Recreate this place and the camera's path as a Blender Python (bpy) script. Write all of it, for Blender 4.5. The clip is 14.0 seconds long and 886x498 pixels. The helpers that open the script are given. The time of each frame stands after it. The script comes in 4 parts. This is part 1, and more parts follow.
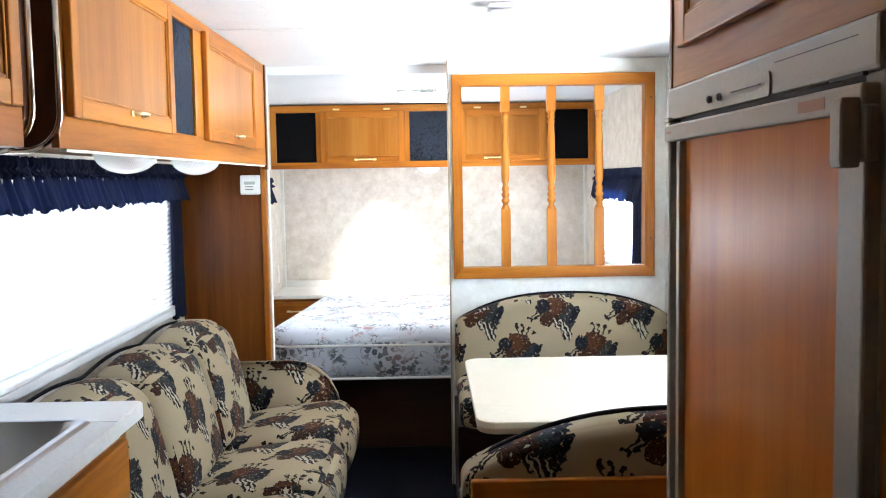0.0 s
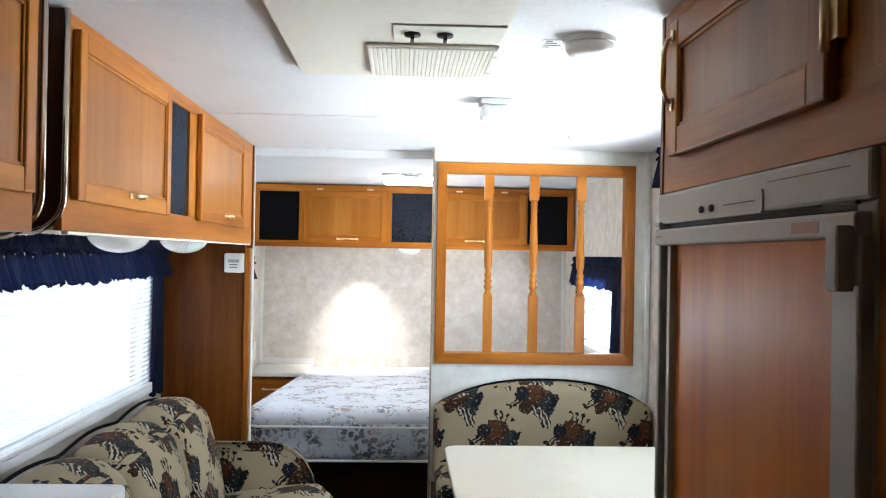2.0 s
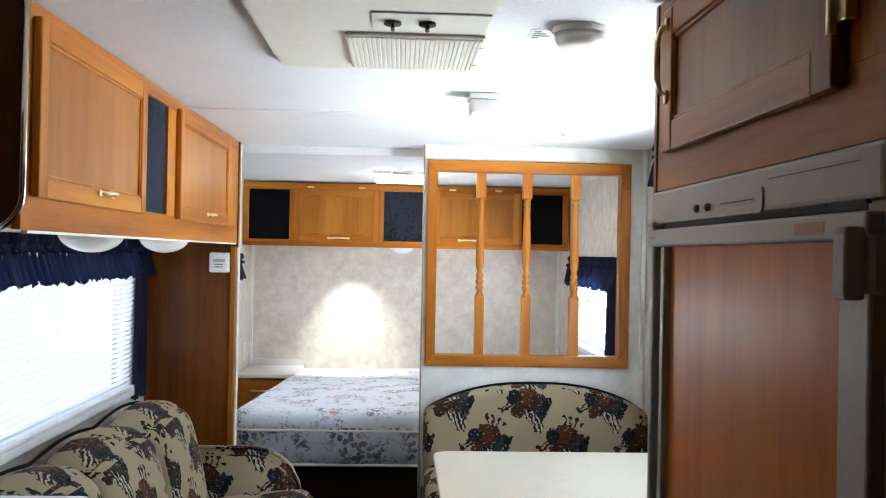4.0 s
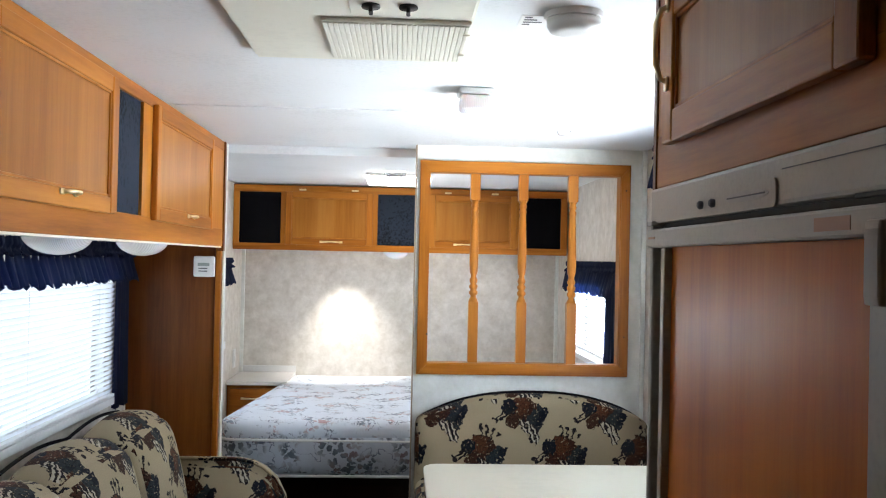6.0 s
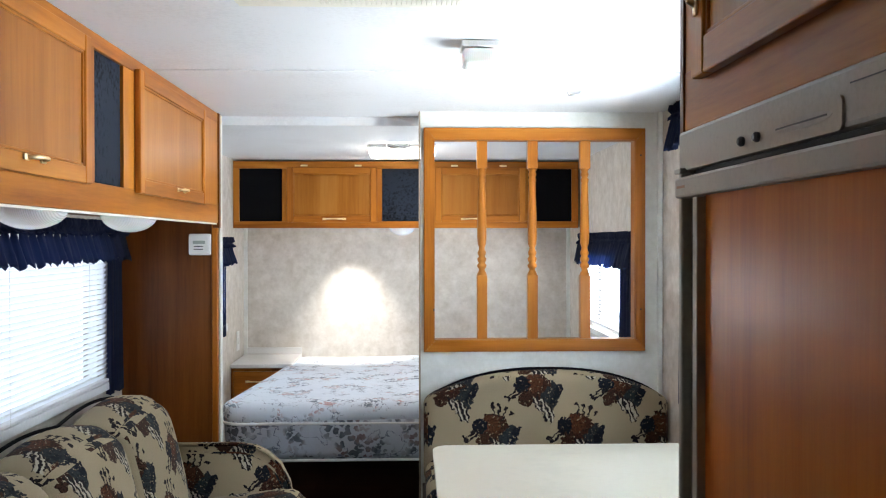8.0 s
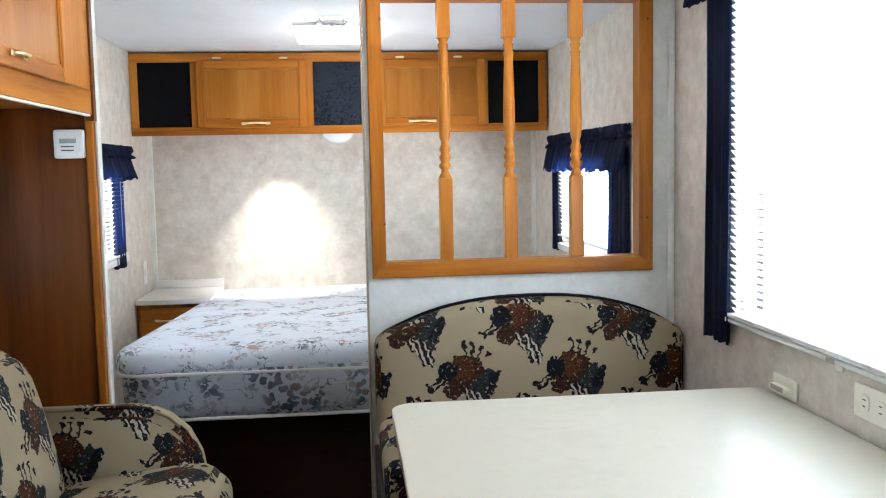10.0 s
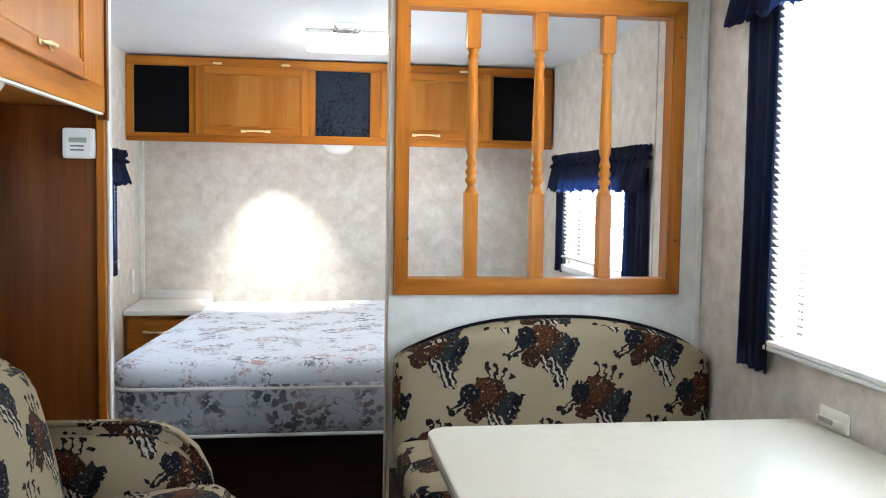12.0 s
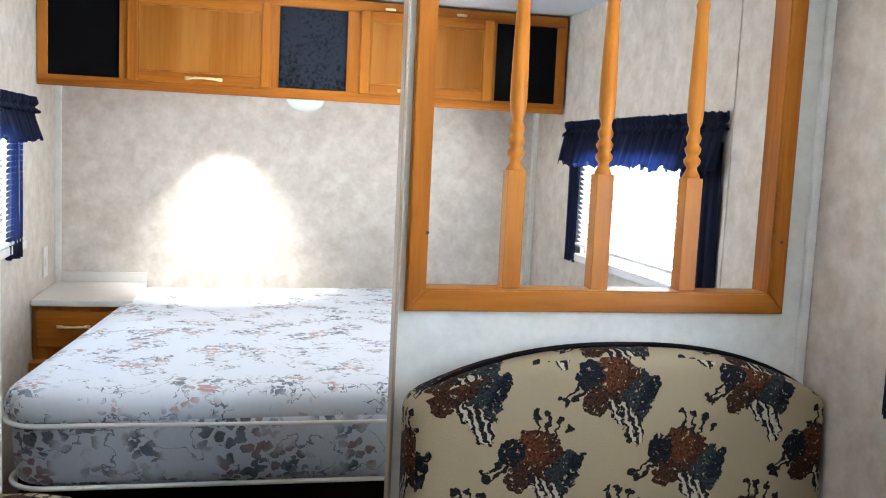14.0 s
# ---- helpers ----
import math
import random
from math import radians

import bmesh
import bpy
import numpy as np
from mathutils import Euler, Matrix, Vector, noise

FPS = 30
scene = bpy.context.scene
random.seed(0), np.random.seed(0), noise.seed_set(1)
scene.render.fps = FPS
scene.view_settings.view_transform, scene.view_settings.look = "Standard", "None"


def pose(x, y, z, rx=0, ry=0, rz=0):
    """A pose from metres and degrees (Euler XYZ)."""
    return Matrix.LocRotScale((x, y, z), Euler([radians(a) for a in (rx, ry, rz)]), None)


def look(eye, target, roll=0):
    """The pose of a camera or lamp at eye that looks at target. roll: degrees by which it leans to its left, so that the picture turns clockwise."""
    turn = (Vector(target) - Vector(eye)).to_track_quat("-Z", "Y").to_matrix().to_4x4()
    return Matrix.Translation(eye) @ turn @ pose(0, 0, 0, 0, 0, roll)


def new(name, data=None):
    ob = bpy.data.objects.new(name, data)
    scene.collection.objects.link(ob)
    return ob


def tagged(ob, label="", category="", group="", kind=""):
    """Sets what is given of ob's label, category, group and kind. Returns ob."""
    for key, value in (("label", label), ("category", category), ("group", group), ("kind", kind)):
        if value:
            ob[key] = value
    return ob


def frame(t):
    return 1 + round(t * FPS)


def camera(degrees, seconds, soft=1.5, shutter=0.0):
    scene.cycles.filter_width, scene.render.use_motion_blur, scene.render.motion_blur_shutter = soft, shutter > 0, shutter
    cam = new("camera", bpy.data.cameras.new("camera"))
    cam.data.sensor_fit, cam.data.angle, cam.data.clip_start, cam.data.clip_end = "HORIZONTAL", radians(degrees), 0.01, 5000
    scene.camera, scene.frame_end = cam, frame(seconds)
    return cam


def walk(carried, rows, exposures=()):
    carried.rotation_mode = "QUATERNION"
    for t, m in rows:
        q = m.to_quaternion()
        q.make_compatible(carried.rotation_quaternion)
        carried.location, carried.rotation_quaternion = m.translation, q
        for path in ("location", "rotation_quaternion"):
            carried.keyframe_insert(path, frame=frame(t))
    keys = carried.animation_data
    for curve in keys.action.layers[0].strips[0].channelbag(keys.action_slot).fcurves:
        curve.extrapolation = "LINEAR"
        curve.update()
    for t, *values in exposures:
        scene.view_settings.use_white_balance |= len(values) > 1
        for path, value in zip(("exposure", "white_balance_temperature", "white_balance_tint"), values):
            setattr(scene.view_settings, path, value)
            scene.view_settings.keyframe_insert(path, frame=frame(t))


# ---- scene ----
cam = camera(52.5, 14.0, soft=1.1)
PATH = [
    (0, (-0.044, 0.088, 1.426), (-0.015, 2.082, 1.27), -0.9),
    (0.5, (-0.062, 0.053, 1.45), (0.001, 2.05, 1.366), -0.2),
    (1, (-0.079, 0.053, 1.457), (0.0, 2.052, 1.431), 0.3),
    (1.5, (-0.093, 0.051, 1.46), (-0.002, 2.049, 1.466), 0.7),
    (2, (-0.091, 0.055, 1.463), (-0.001, 2.053, 1.477), 1.0),
    (2.5, (-0.081, 0.075, 1.463), (0.0, 2.074, 1.481), 1.0),
    (3, (-0.071, 0.098, 1.466), (0.016, 2.096, 1.48), 1.1),
    (3.5, (-0.063, 0.123, 1.469), (0.031, 2.121, 1.479), 1.1),
    (6, (-0.012, 0.292, 1.462), (0.081, 2.29, 1.486), 1.2),
    (6.5, (-0.007, 0.318, 1.464), (0.073, 2.316, 1.482), 1.0),
    (7, (-0.009, 0.348, 1.46), (0.062, 2.346, 1.46), 0.4),
    (9.5, (0.046, 1.011, 1.341), (0.155, 3.005, 1.233), -1.2),
    (10, (-0.013, 1.322, 1.312), (0.198, 3.303, 1.134), -1.1),
    (10.5, (-0.101, 1.614, 1.278), (0.262, 3.566, 1.035), -0.9),
    (11, (-0.126, 1.677, 1.233), (0.445, 3.55, 0.827), -0.1),
    (11.5, (-0.128, 1.515, 1.284), (0.283, 3.463, 1.104), 0.2),
    (12, (-0.19, 1.447, 1.295), (0.104, 3.421, 1.16), 0.9),
    (12.5, (-0.181, 1.426, 1.295), (0.079, 3.409, 1.271), 1.6),
    (13, (-0.203, 1.44, 1.303), (0.102, 3.415, 1.231), 2.3),
    (13.5, (-0.256, 1.727, 1.303), (0.104, 3.684, 1.099), 2.7),
    (14, (-0.28, 2.268, 1.313), (0.15, 4.21, 1.101), 2.7),
]
EXPOSURES = [(0, 0.6), (0.5, 0.45), (1, 0.32), (1.5, 0.18), (2, 0.05), (3, -0.06), (7, -0.24), (9.5, -0.1), (11, 0.0), (12.5, 0.0), (14, 0.1)]
walk(cam, [(t, look(eye, target, roll)) for t, eye, target, roll in PATH], EXPOSURES)

# ---- plan ----
WL, WR, YB, YF, CEIL = -1.075, 1.06, 6.38, -1.3, 1.96
WS = -1.20         # side wall behind the sofa and the counter
PY = 4.193         # face of the dividing wall
SILL = 0.92

# ---- world and light ----
world = bpy.data.worlds.new("sky")
scene.world = world
world.use_nodes = True
wn = world.node_tree
sky = wn.nodes.new("ShaderNodeTexSky")
sky.sky_type = "NISHITA"
sky.sun_disc = False
sky.sun_elevation, sky.sun_rotation = radians(48), radians(100)
wn.links.new(sky.outputs[0], wn.nodes["Background"].inputs[0])
wn.nodes["Background"].inputs[1].default_value = 0.12
sun = new("sun", bpy.data.lights.new("sun", "SUN"))
sun.data.energy, sun.data.angle, sun.data.color = 2.0, radians(0.5), (1, 0.95, 0.88)
sun.matrix_world = look((6, -1, 7), (0, 0, 0))


def window_light(name, x, y, z, sy, sz, inward, watts):
    """Daylight standing in the outer face of a window's opening."""
    ob = new(name, bpy.data.lights.new(name, "AREA"))
    ob.data.shape, ob.data.size, ob.data.size_y, ob.data.energy = "RECTANGLE", sy, sz, watts
    ob.data.color = (0.86, 0.94, 1.0)
    ob.matrix_world = look((x, y, z), (x + inward, y, z))
    return ob


window_light("daylight_sofa", WS - 0.075, 3.17, 1.15, 1.74, 0.54, 1, 7)
window_light("daylight_dinette", WR + 0.075, 3.01, 1.36, 1.36, 0.95, -1, 75)
window_light("daylight_bedroom", WR + 0.075, 5.29, 1.13, 0.86, 0.36, -1, 22)
window_light("daylight_bedroom_left", WL - 0.075, 5.29, 1.13, 0.86, 0.36, 1, 22)
reading = new("reading_light", bpy.data.lights.new("reading_light", "SPOT"))
reading.data.energy, reading.data.spot_size, reading.data.spot_blend = 55, radians(77), 0.9
reading.data.shadow_soft_size, reading.data.color = 0.03, (1, 0.96, 0.90)
reading.matrix_world = look((-0.38, 6.13, 1.49), (-0.37, 6.226, 1.0))


# ---- materials ----
def mat(name, colour, rough=0.5, metal=0.0, spec=0.5):
    m = bpy.data.materials.new(name)
    m.use_nodes = True
    b = m.node_tree.nodes["Principled BSDF"]
    b.inputs["Base Color"].default_value = (*colour, 1)
    b.inputs["Roughness"].default_value = rough
    b.inputs["Metallic"].default_value = metal
    b.inputs["Specular IOR Level"].default_value = spec
    return m


def nd(m, kind, **values):
    n = m.node_tree.nodes.new("ShaderNode" + kind)
    for k, v in values.items():
        n.inputs[k.replace("_", " ")].default_value = v
    return n


def link(m, a, b):
    m.node_tree.links.new(a, b)


def bsdf(m):
    return m.node_tree.nodes["Principled BSDF"]


def ramp(m, fac, stops):
    r = m.node_tree.nodes.new("ShaderNodeValToRGB")
    while len(r.color_ramp.elements) < len(stops):
        r.color_ramp.elements.new(0.5)
    for e, (p, c) in zip(r.color_ramp.elements, stops):
        e.position, e.color = p, (*c, 1)
    link(m, fac, r.inputs[0])
    return r.outputs[0]


def coords(m, scale, source="Object"):
    tc, mp = nd(m, "TexCoord"), nd(m, "Mapping", Scale=scale)
    link(m, tc.outputs[source], mp.inputs[0])
    return mp.outputs[0]


def bump(m, height, strength, distance=0.002):
    b = nd(m, "Bump", Strength=strength, Distance=distance)
    link(m, height, b.inputs["Height"])
    link(m, b.outputs[0], bsdf(m).inputs["Normal"])


def noise_tex(m, vec, scale, detail=4, rough=0.55):
    n = nd(m, "TexNoise", Scale=scale, Detail=detail, Roughness=rough)
    link(m, vec, n.inputs["Vector"])
    return n.outputs["Fac"]


def wood(name, dark, mid, light, axis, rough=0.35, contrast=1.0):
    """Wood whose grain runs along axis (0 x, 1 y, 2 z)."""
    m = mat(name, mid, rough)
    s = [9.0, 9.0, 9.0]
    s[axis] = 0.55
    vec = coords(m, s)
    info = nd(m, "ObjectInfo")
    add = nd(m, "VectorMath")
    add.operation = "ADD"
    sc = nd(m, "VectorMath")
    sc.operation = "SCALE"
    sc.inputs["Scale"].default_value = 7.0
    comb = nd(m, "CombineXYZ")
    for i in range(3):
        link(m, info.outputs["Random"], comb.inputs[i])
    link(m, comb.outputs[0], sc.inputs[0])
    link(m, vec, add.inputs[0])
    link(m, sc.outputs[0], add.inputs[1])
    big = noise_tex(m, add.outputs[0], 1.0, 3, 0.6)
    fine = noise_tex(m, add.outputs[0], 11.0, 4, 0.7)
    mix = nd(m, "Math")
    mix.operation = "MULTIPLY_ADD"
    mix.inputs[1].default_value = 0.35 * contrast
    link(m, fine, mix.inputs[0])
    link(m, big, mix.inputs[2])
    col = ramp(m, mix.outputs[0], [(0.45, dark), (0.66, mid), (0.88, light)])
    link(m, col, bsdf(m).inputs["Base Color"])
    bump(m, fine, 0.12, 0.001)
    bsdf(m).inputs["Specular IOR Level"].default_value = 0.16
    return m


OAK = [wood(f"oak_{'xyz'[i]}", (0.20, 0.055, 0.006), (0.36, 0.118, 0.013), (0.46, 0.178, 0.026), i) for i in range(3)]
PANEL = [wood(f"oak_panel_{'xyz'[i]}", (0.23, 0.073, 0.008), (0.30, 0.105, 0.014), (0.375, 0.15, 0.027), i, 0.32) for i in range(3)]
DARKWOOD = wood("brown_wood_panel", (0.065, 0.016, 0.002), (0.115, 0.031, 0.005), (0.17, 0.052, 0.010), 2, 0.3)
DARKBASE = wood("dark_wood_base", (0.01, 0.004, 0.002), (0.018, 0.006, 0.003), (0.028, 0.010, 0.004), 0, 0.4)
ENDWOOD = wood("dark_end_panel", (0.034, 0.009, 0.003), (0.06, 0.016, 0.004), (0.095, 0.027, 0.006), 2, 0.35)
FRIDGEWOOD = wood("reddish_fridge_panel", (0.40, 0.095, 0.009), (0.52, 0.145, 0.015), (0.60, 0.20, 0.026), 2, 0.3)
bsdf(FRIDGEWOOD).inputs["Specular IOR Level"].default_value = 0.12


def wallpaper(name, a, b, c):
    m = mat(name, b, 0.55)
    v = coords(m, (1, 1, 1))
    n1 = noise_tex(m, v, 14, 5, 0.66)
    n2 = noise_tex(m, v, 45, 3, 0.6)
    k = nd(m, "Math")
    k.operation = "MULTIPLY_ADD"
    k.inputs[1].default_value = 0.3
    link(m, n2, k.inputs[0])
    link(m, n1, k.inputs[2])
    link(m, ramp(m, k.outputs[0], [(0.42, a), (0.62, b), (0.85, c)]), bsdf(m).inputs["Base Color"])
    bump(m, n2, 0.1, 0.001)
    return m


PAPER = wallpaper("mottled_wallpaper", (0.49, 0.44, 0.375), (0.58, 0.535, 0.475), (0.69, 0.65, 0.59))
PAPER2 = wallpaper("pale_green_wallpaper", (0.64, 0.65, 0.60), (0.71, 0.72, 0.67), (0.78, 0.79, 0.75))


def speckled(name, colour, rough, scale=60, amount=0.06, bumpy=0.05):
    m = mat(name, colour, rough)
    v = coords(m, (1, 1, 1))
    n = noise_tex(m, v, scale, 4)
    n2 = noise_tex(m, v, 3.0, 3)
    k = nd(m, "Math")
    k.operation = "ADD"
    link(m, n, k.inputs[0])
    link(m, n2, k.inputs[1])
    lo = tuple(max(0, c * (1 - amount)) for c in colour)
    hi = tuple(min(1, c * (1 + amount)) for c in colour)
    link(m, ramp(m, k.outputs[0], [(0.75, lo), (1.25, hi)]), bsdf(m).inputs["Base Color"])
    bump(m, n, bumpy, 0.001)
    return m


CEILING = speckled("white_ceiling_panel", (0.74, 0.76, 0.78), 0.5, 90, 0.04)
WHITE = speckled("white_plastic", (0.78, 0.78, 0.76), 0.4, 40, 0.02, 0.02)
CREAM = speckled("cream_plastic", (0.78, 0.76, 0.66), 0.45, 40, 0.03, 0.02)
GREY = speckled("beige_grey_plastic", (0.36, 0.33, 0.285), 0.42, 120, 0.05, 0.08)
LAMINATE = speckled("cream_table_laminate", (0.54, 0.508, 0.41), 0.30, 25, 0.03, 0.02)
COUNTER = speckled("pale_laminate", (0.66, 0.65, 0.63), 0.3, 120, 0.05, 0.02)
EDGE = speckled("tan_edging", (0.33, 0.26, 0.19), 0.45, 60, 0.06)
BLACK = speckled("black_screen_cloth", (0.004, 0.004, 0.005), 0.95, 200, 0.3)
bsdf(BLACK).inputs["Specular IOR Level"].default_value = 0.05
FELT = speckled("dark_blue_grey_carpet", (0.013, 0.016, 0.023), 0.95, 70, 0.7, 0.6)
bsdf(FELT).inputs["Specular IOR Level"].default_value = 0.1
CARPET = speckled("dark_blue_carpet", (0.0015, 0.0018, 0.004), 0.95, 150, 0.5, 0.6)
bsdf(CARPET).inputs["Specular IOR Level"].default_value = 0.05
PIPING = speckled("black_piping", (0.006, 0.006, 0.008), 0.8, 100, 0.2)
bsdf(PIPING).inputs["Specular IOR Level"].default_value = 0.1
BRASS = mat("polished_brass", (0.90, 0.74, 0.46), 0.3, 1.0)
CHROME = mat("bright_trim", (0.80, 0.72, 0.62), 0.15, 1.0)
STEEL = mat("brushed_steel", (0.55, 0.56, 0.57), 0.28, 1.0)
ALU = speckled("white_metal", (0.70, 0.71, 0.71), 0.35, 60, 0.03)
RUBBER = mat("dark_gasket", (0.02, 0.018, 0.016), 0.6)
GREYINK = mat("dark_print", (0.10, 0.10, 0.11), 0.6)
REDINK = mat("red_print", (0.38, 0.22, 0.15), 0.6)


def lens_material(name, glow):
    m = mat(name, (0.82, 0.82, 0.80), 0.25)
    b = bsdf(m)
    b.inputs["Subsurface Weight"].default_value = 0.2
    if glow:
        b.inputs["Emission Color"].default_value = (1, 0.97, 0.9, 1)
        b.inputs["Emission Strength"].default_value = glow
    v = coords(m, (1, 1, 1))
    w = nd(m, "TexWave", Scale=60.0)
    link(m, v, w.inputs["Vector"])
    bump(m, w.outputs["Fac"], 0.3, 0.002)
    return m


LENS = lens_material("ribbed_white_lens", 0)
LITLENS = lens_material("lit_white_lens", 12.0)
CLEAR = mat("clear_plastic", (0.9, 0.92, 0.92), 0.12)
bsdf(CLEAR).inputs["Transmission Weight"].default_value = 0.85
GLASS = mat("window_glass", (1, 1, 1), 0.0)
bsdf(GLASS).inputs["Transmission Weight"].default_value = 1.0
bsdf(GLASS).inputs["IOR"].default_value = 1.05

BLIND = mat("white_blind_slat", (0.80, 0.82, 0.85), 0.4)
tr = nd(BLIND, "BsdfTranslucent", Color=(0.75, 0.80, 0.88, 1))
ms = nd(BLIND, "MixShader", Fac=0.35)
link(BLIND, bsdf(BLIND).outputs[0], ms.inputs[1])
link(BLIND, tr.outputs[0], ms.inputs[2])
link(BLIND, ms.outputs[0], BLIND.node_tree.nodes["Material Output"].inputs[0])

CURTAIN = speckled("navy_curtain_cloth", (0.005, 0.010, 0.036), 0.8, 300, 0.25, 0.3)
tr = nd(CURTAIN, "BsdfTranslucent", Color=(0.02, 0.06, 0.30, 1))
ms = nd(CURTAIN, "MixShader", Fac=0.18)
link(CURTAIN, bsdf(CURTAIN).outputs[0], ms.inputs[1])
link(CURTAIN, tr.outputs[0], ms.inputs[2])
link(CURTAIN, ms.outputs[0], CURTAIN.node_tree.nodes["Material Output"].inputs[0])


def math_node(tree, op, a, b=None, c=None):
    n = tree.nodes.new("ShaderNodeMath")
    n.operation = op
    for i, v in enumerate((a, b, c)):
        if v is None:
            continue
        if isinstance(v, (int, float)):
            n.inputs[i].default_value = v
        else:
            tree.links.new(v, n.inputs[i])
    return n.outputs[0]


def upholstery():
    """Beige tapestry cloth with a repeating motif of brown, navy and grey patches, striped bands and small stars."""
    m = mat("motif_upholstery", (0.50, 0.42, 0.29), 0.85, spec=0.15)
    t = m.node_tree
    uv = coords(m, (1, 1, 1), "UV")
    wob = nd(m, "TexNoise", Scale=55.0, Detail=3.0)
    link(m, uv, wob.inputs["Vector"])
    sub = nd(m, "VectorMath")
    sub.operation = "SUBTRACT"
    sub.inputs[1].default_value = (0.5, 0.5, 0.5)
    link(m, wob.outputs["Color"], sub.inputs[0])
    mad = nd(m, "VectorMath")
    mad.operation = "MULTIPLY_ADD"
    mad.inputs[1].default_value = (0.036, 0.036, 0)
    link(m, sub.outputs[0], mad.inputs[0])
    link(m, uv, mad.inputs[2])
    sep = nd(m, "SeparateXYZ")
    link(m, mad.outputs[0], sep.inputs[0])
    P, Q = 0.34, 0.33
    brown, rust, navy, grey, white, black = ((0.050, 0.019, 0.010), (0.095, 0.030, 0.012), (0.010, 0.013, 0.022),
                                             (0.026, 0.032, 0.037), (0.40, 0.35, 0.27), (0.018, 0.014, 0.016))
    # centre, radii, tilt, colour
    blobs = [(0.02, 0.00, 0.044, 0.066, 35, brown), (-0.012, 0.03, 0.034, 0.030, 10, rust), (0.055, -0.035, 0.030, 0.048, -30, grey),
             (-0.055, 0.025, 0.026, 0.026, 0, navy), (0.078, 0.016, 0.012, 0.022, 30, grey), (0.085, -0.012, 0.013, 0.032, -30, navy),
             (0.031, -0.067, 0.046, 0.016, -38, white), (0.051, -0.093, 0.017, 0.024, 20, white), (-0.035, -0.03, 0.030, 0.022, 30, brown),
             (0.03, -0.065, 0.050, 0.019, -38, black), (0.05, -0.092, 0.020, 0.028, 20, black), (-0.07, -0.012, 0.045, 0.005, 38, black),
             (-0.088, -0.006, 0.040, 0.004, 40, black), (0.0, 0.085, 0.004, 0.026, -8, black), (0.022, 0.082, 0.004, 0.024, -12, black),
             (0.044, 0.076, 0.004, 0.024, -16, black), (-0.003, 0.108, 0.009, 0.009, 0, black), (0.021, 0.104, 0.009, 0.009, 0, black),
             (0.05, 0.098, 0.009, 0.009, 0, black), (0.072, 0.072, 0.009, 0.009, 0, black), (-0.108, -0.035, 0.009, 0.009, 0, black),
             (-0.12, -0.022, 0.008, 0.008, 0, black)]
    gaps = nd(m, "TexNoise", Scale=85.0, Detail=3.0, Roughness=0.65)
    link(m, uv, gaps.inputs["Vector"])
    gate = math_node(t, "GREATER_THAN", gaps.outputs["Fac"], 0.38)
    base = nd(m, "RGB")
    base.outputs[0].default_value = (0.305, 0.245, 0.155, 1)
    col = base.outputs[0]
    for du, dv in ((0, 0), (P / 2, Q / 2)):
        u = math_node(t, "SUBTRACT", math_node(t, "MULTIPLY", math_node(t, "FRACT", math_node(t, "DIVIDE", math_node(t, "ADD", sep.outputs[0], du), P)), P), P / 2)
        v = math_node(t, "SUBTRACT", math_node(t, "MULTIPLY", math_node(t, "FRACT", math_node(t, "DIVIDE", math_node(t, "ADD", sep.outputs[1], dv), Q)), Q), Q / 2)
        for cx, cy, rx, ry, a, c in blobs:
            if min(rx, ry) > 0.012:
                rx, ry = rx * 1.3, ry * 1.3
            ca, sa = math.cos(radians(a)), math.sin(radians(a))
            x, y = math_node(t, "SUBTRACT", u, cx), math_node(t, "SUBTRACT", v, cy)
            p = math_node(t, "DIVIDE", math_node(t, "MULTIPLY_ADD", x, ca, math_node(t, "MULTIPLY", y, sa)), rx * 0.92)
            q = math_node(t, "DIVIDE", math_node(t, "MULTIPLY_ADD", x, -sa, math_node(t, "MULTIPLY", y, ca)), ry)
            r = math_node(t, "MULTIPLY_ADD", p, p, math_node(t, "MULTIPLY", q, q))
            inside = math_node(t, "LESS_THAN", r, 1.0)
            if min(rx, ry) > 0.012:                               # broken, woven patches
                inside = math_node(t, "MULTIPLY", inside, gate)
            if (cx, cy) in ((0.03, -0.065), (0.05, -0.092)):      # striped bands
                band = math_node(t, "FRACT", math_node(t, "MULTIPLY", math_node(t, "ADD", u, math_node(t, "MULTIPLY", v, 0.4)), 55.0))
                inside = math_node(t, "MULTIPLY", inside, math_node(t, "GREATER_THAN", band, 0.45))
            mx = nd(m, "Mix")
            mx.data_type = "RGBA"
            link(m, inside, mx.inputs[0])
            link(m, col, mx.inputs[6])
            mx.inputs[7].default_value = (*c, 1)
            col = mx.outputs[2]
    thread = nd(m, "TexNoise", Scale=165.0, Detail=3.0, Roughness=0.7)
    link(m, uv, thread.inputs["Vector"])
    dark = nd(m, "Mix")
    dark.data_type, dark.blend_type = "RGBA", "MULTIPLY"
    dark.inputs[0].default_value = 1.0
    link(m, col, dark.inputs[6])
    link(m, ramp(m, thread.outputs["Fac"], [(0.38, (0.12, 0.11, 0.11)), (0.50, (0.8, 0.8, 0.8)), (0.58, (1, 0.95, 0.9)), (0.66, (1, 1, 1))]), dark.inputs[7])
    fleck = nd(m, "Mix")
    fleck.data_type = "RGBA"
    link(m, math_node(t, "GREATER_THAN", thread.outputs["Fac"], 0.69), fleck.inputs[0])
    link(m, dark.outputs[2], fleck.inputs[6])
    fleck.inputs[7].default_value = (0.11, 0.075, 0.045, 1)
    keep = nd(m, "Mix")
    keep.data_type = "RGBA"
    lum = nd(m, "RGBToBW")
    link(m, col, lum.inputs[0])
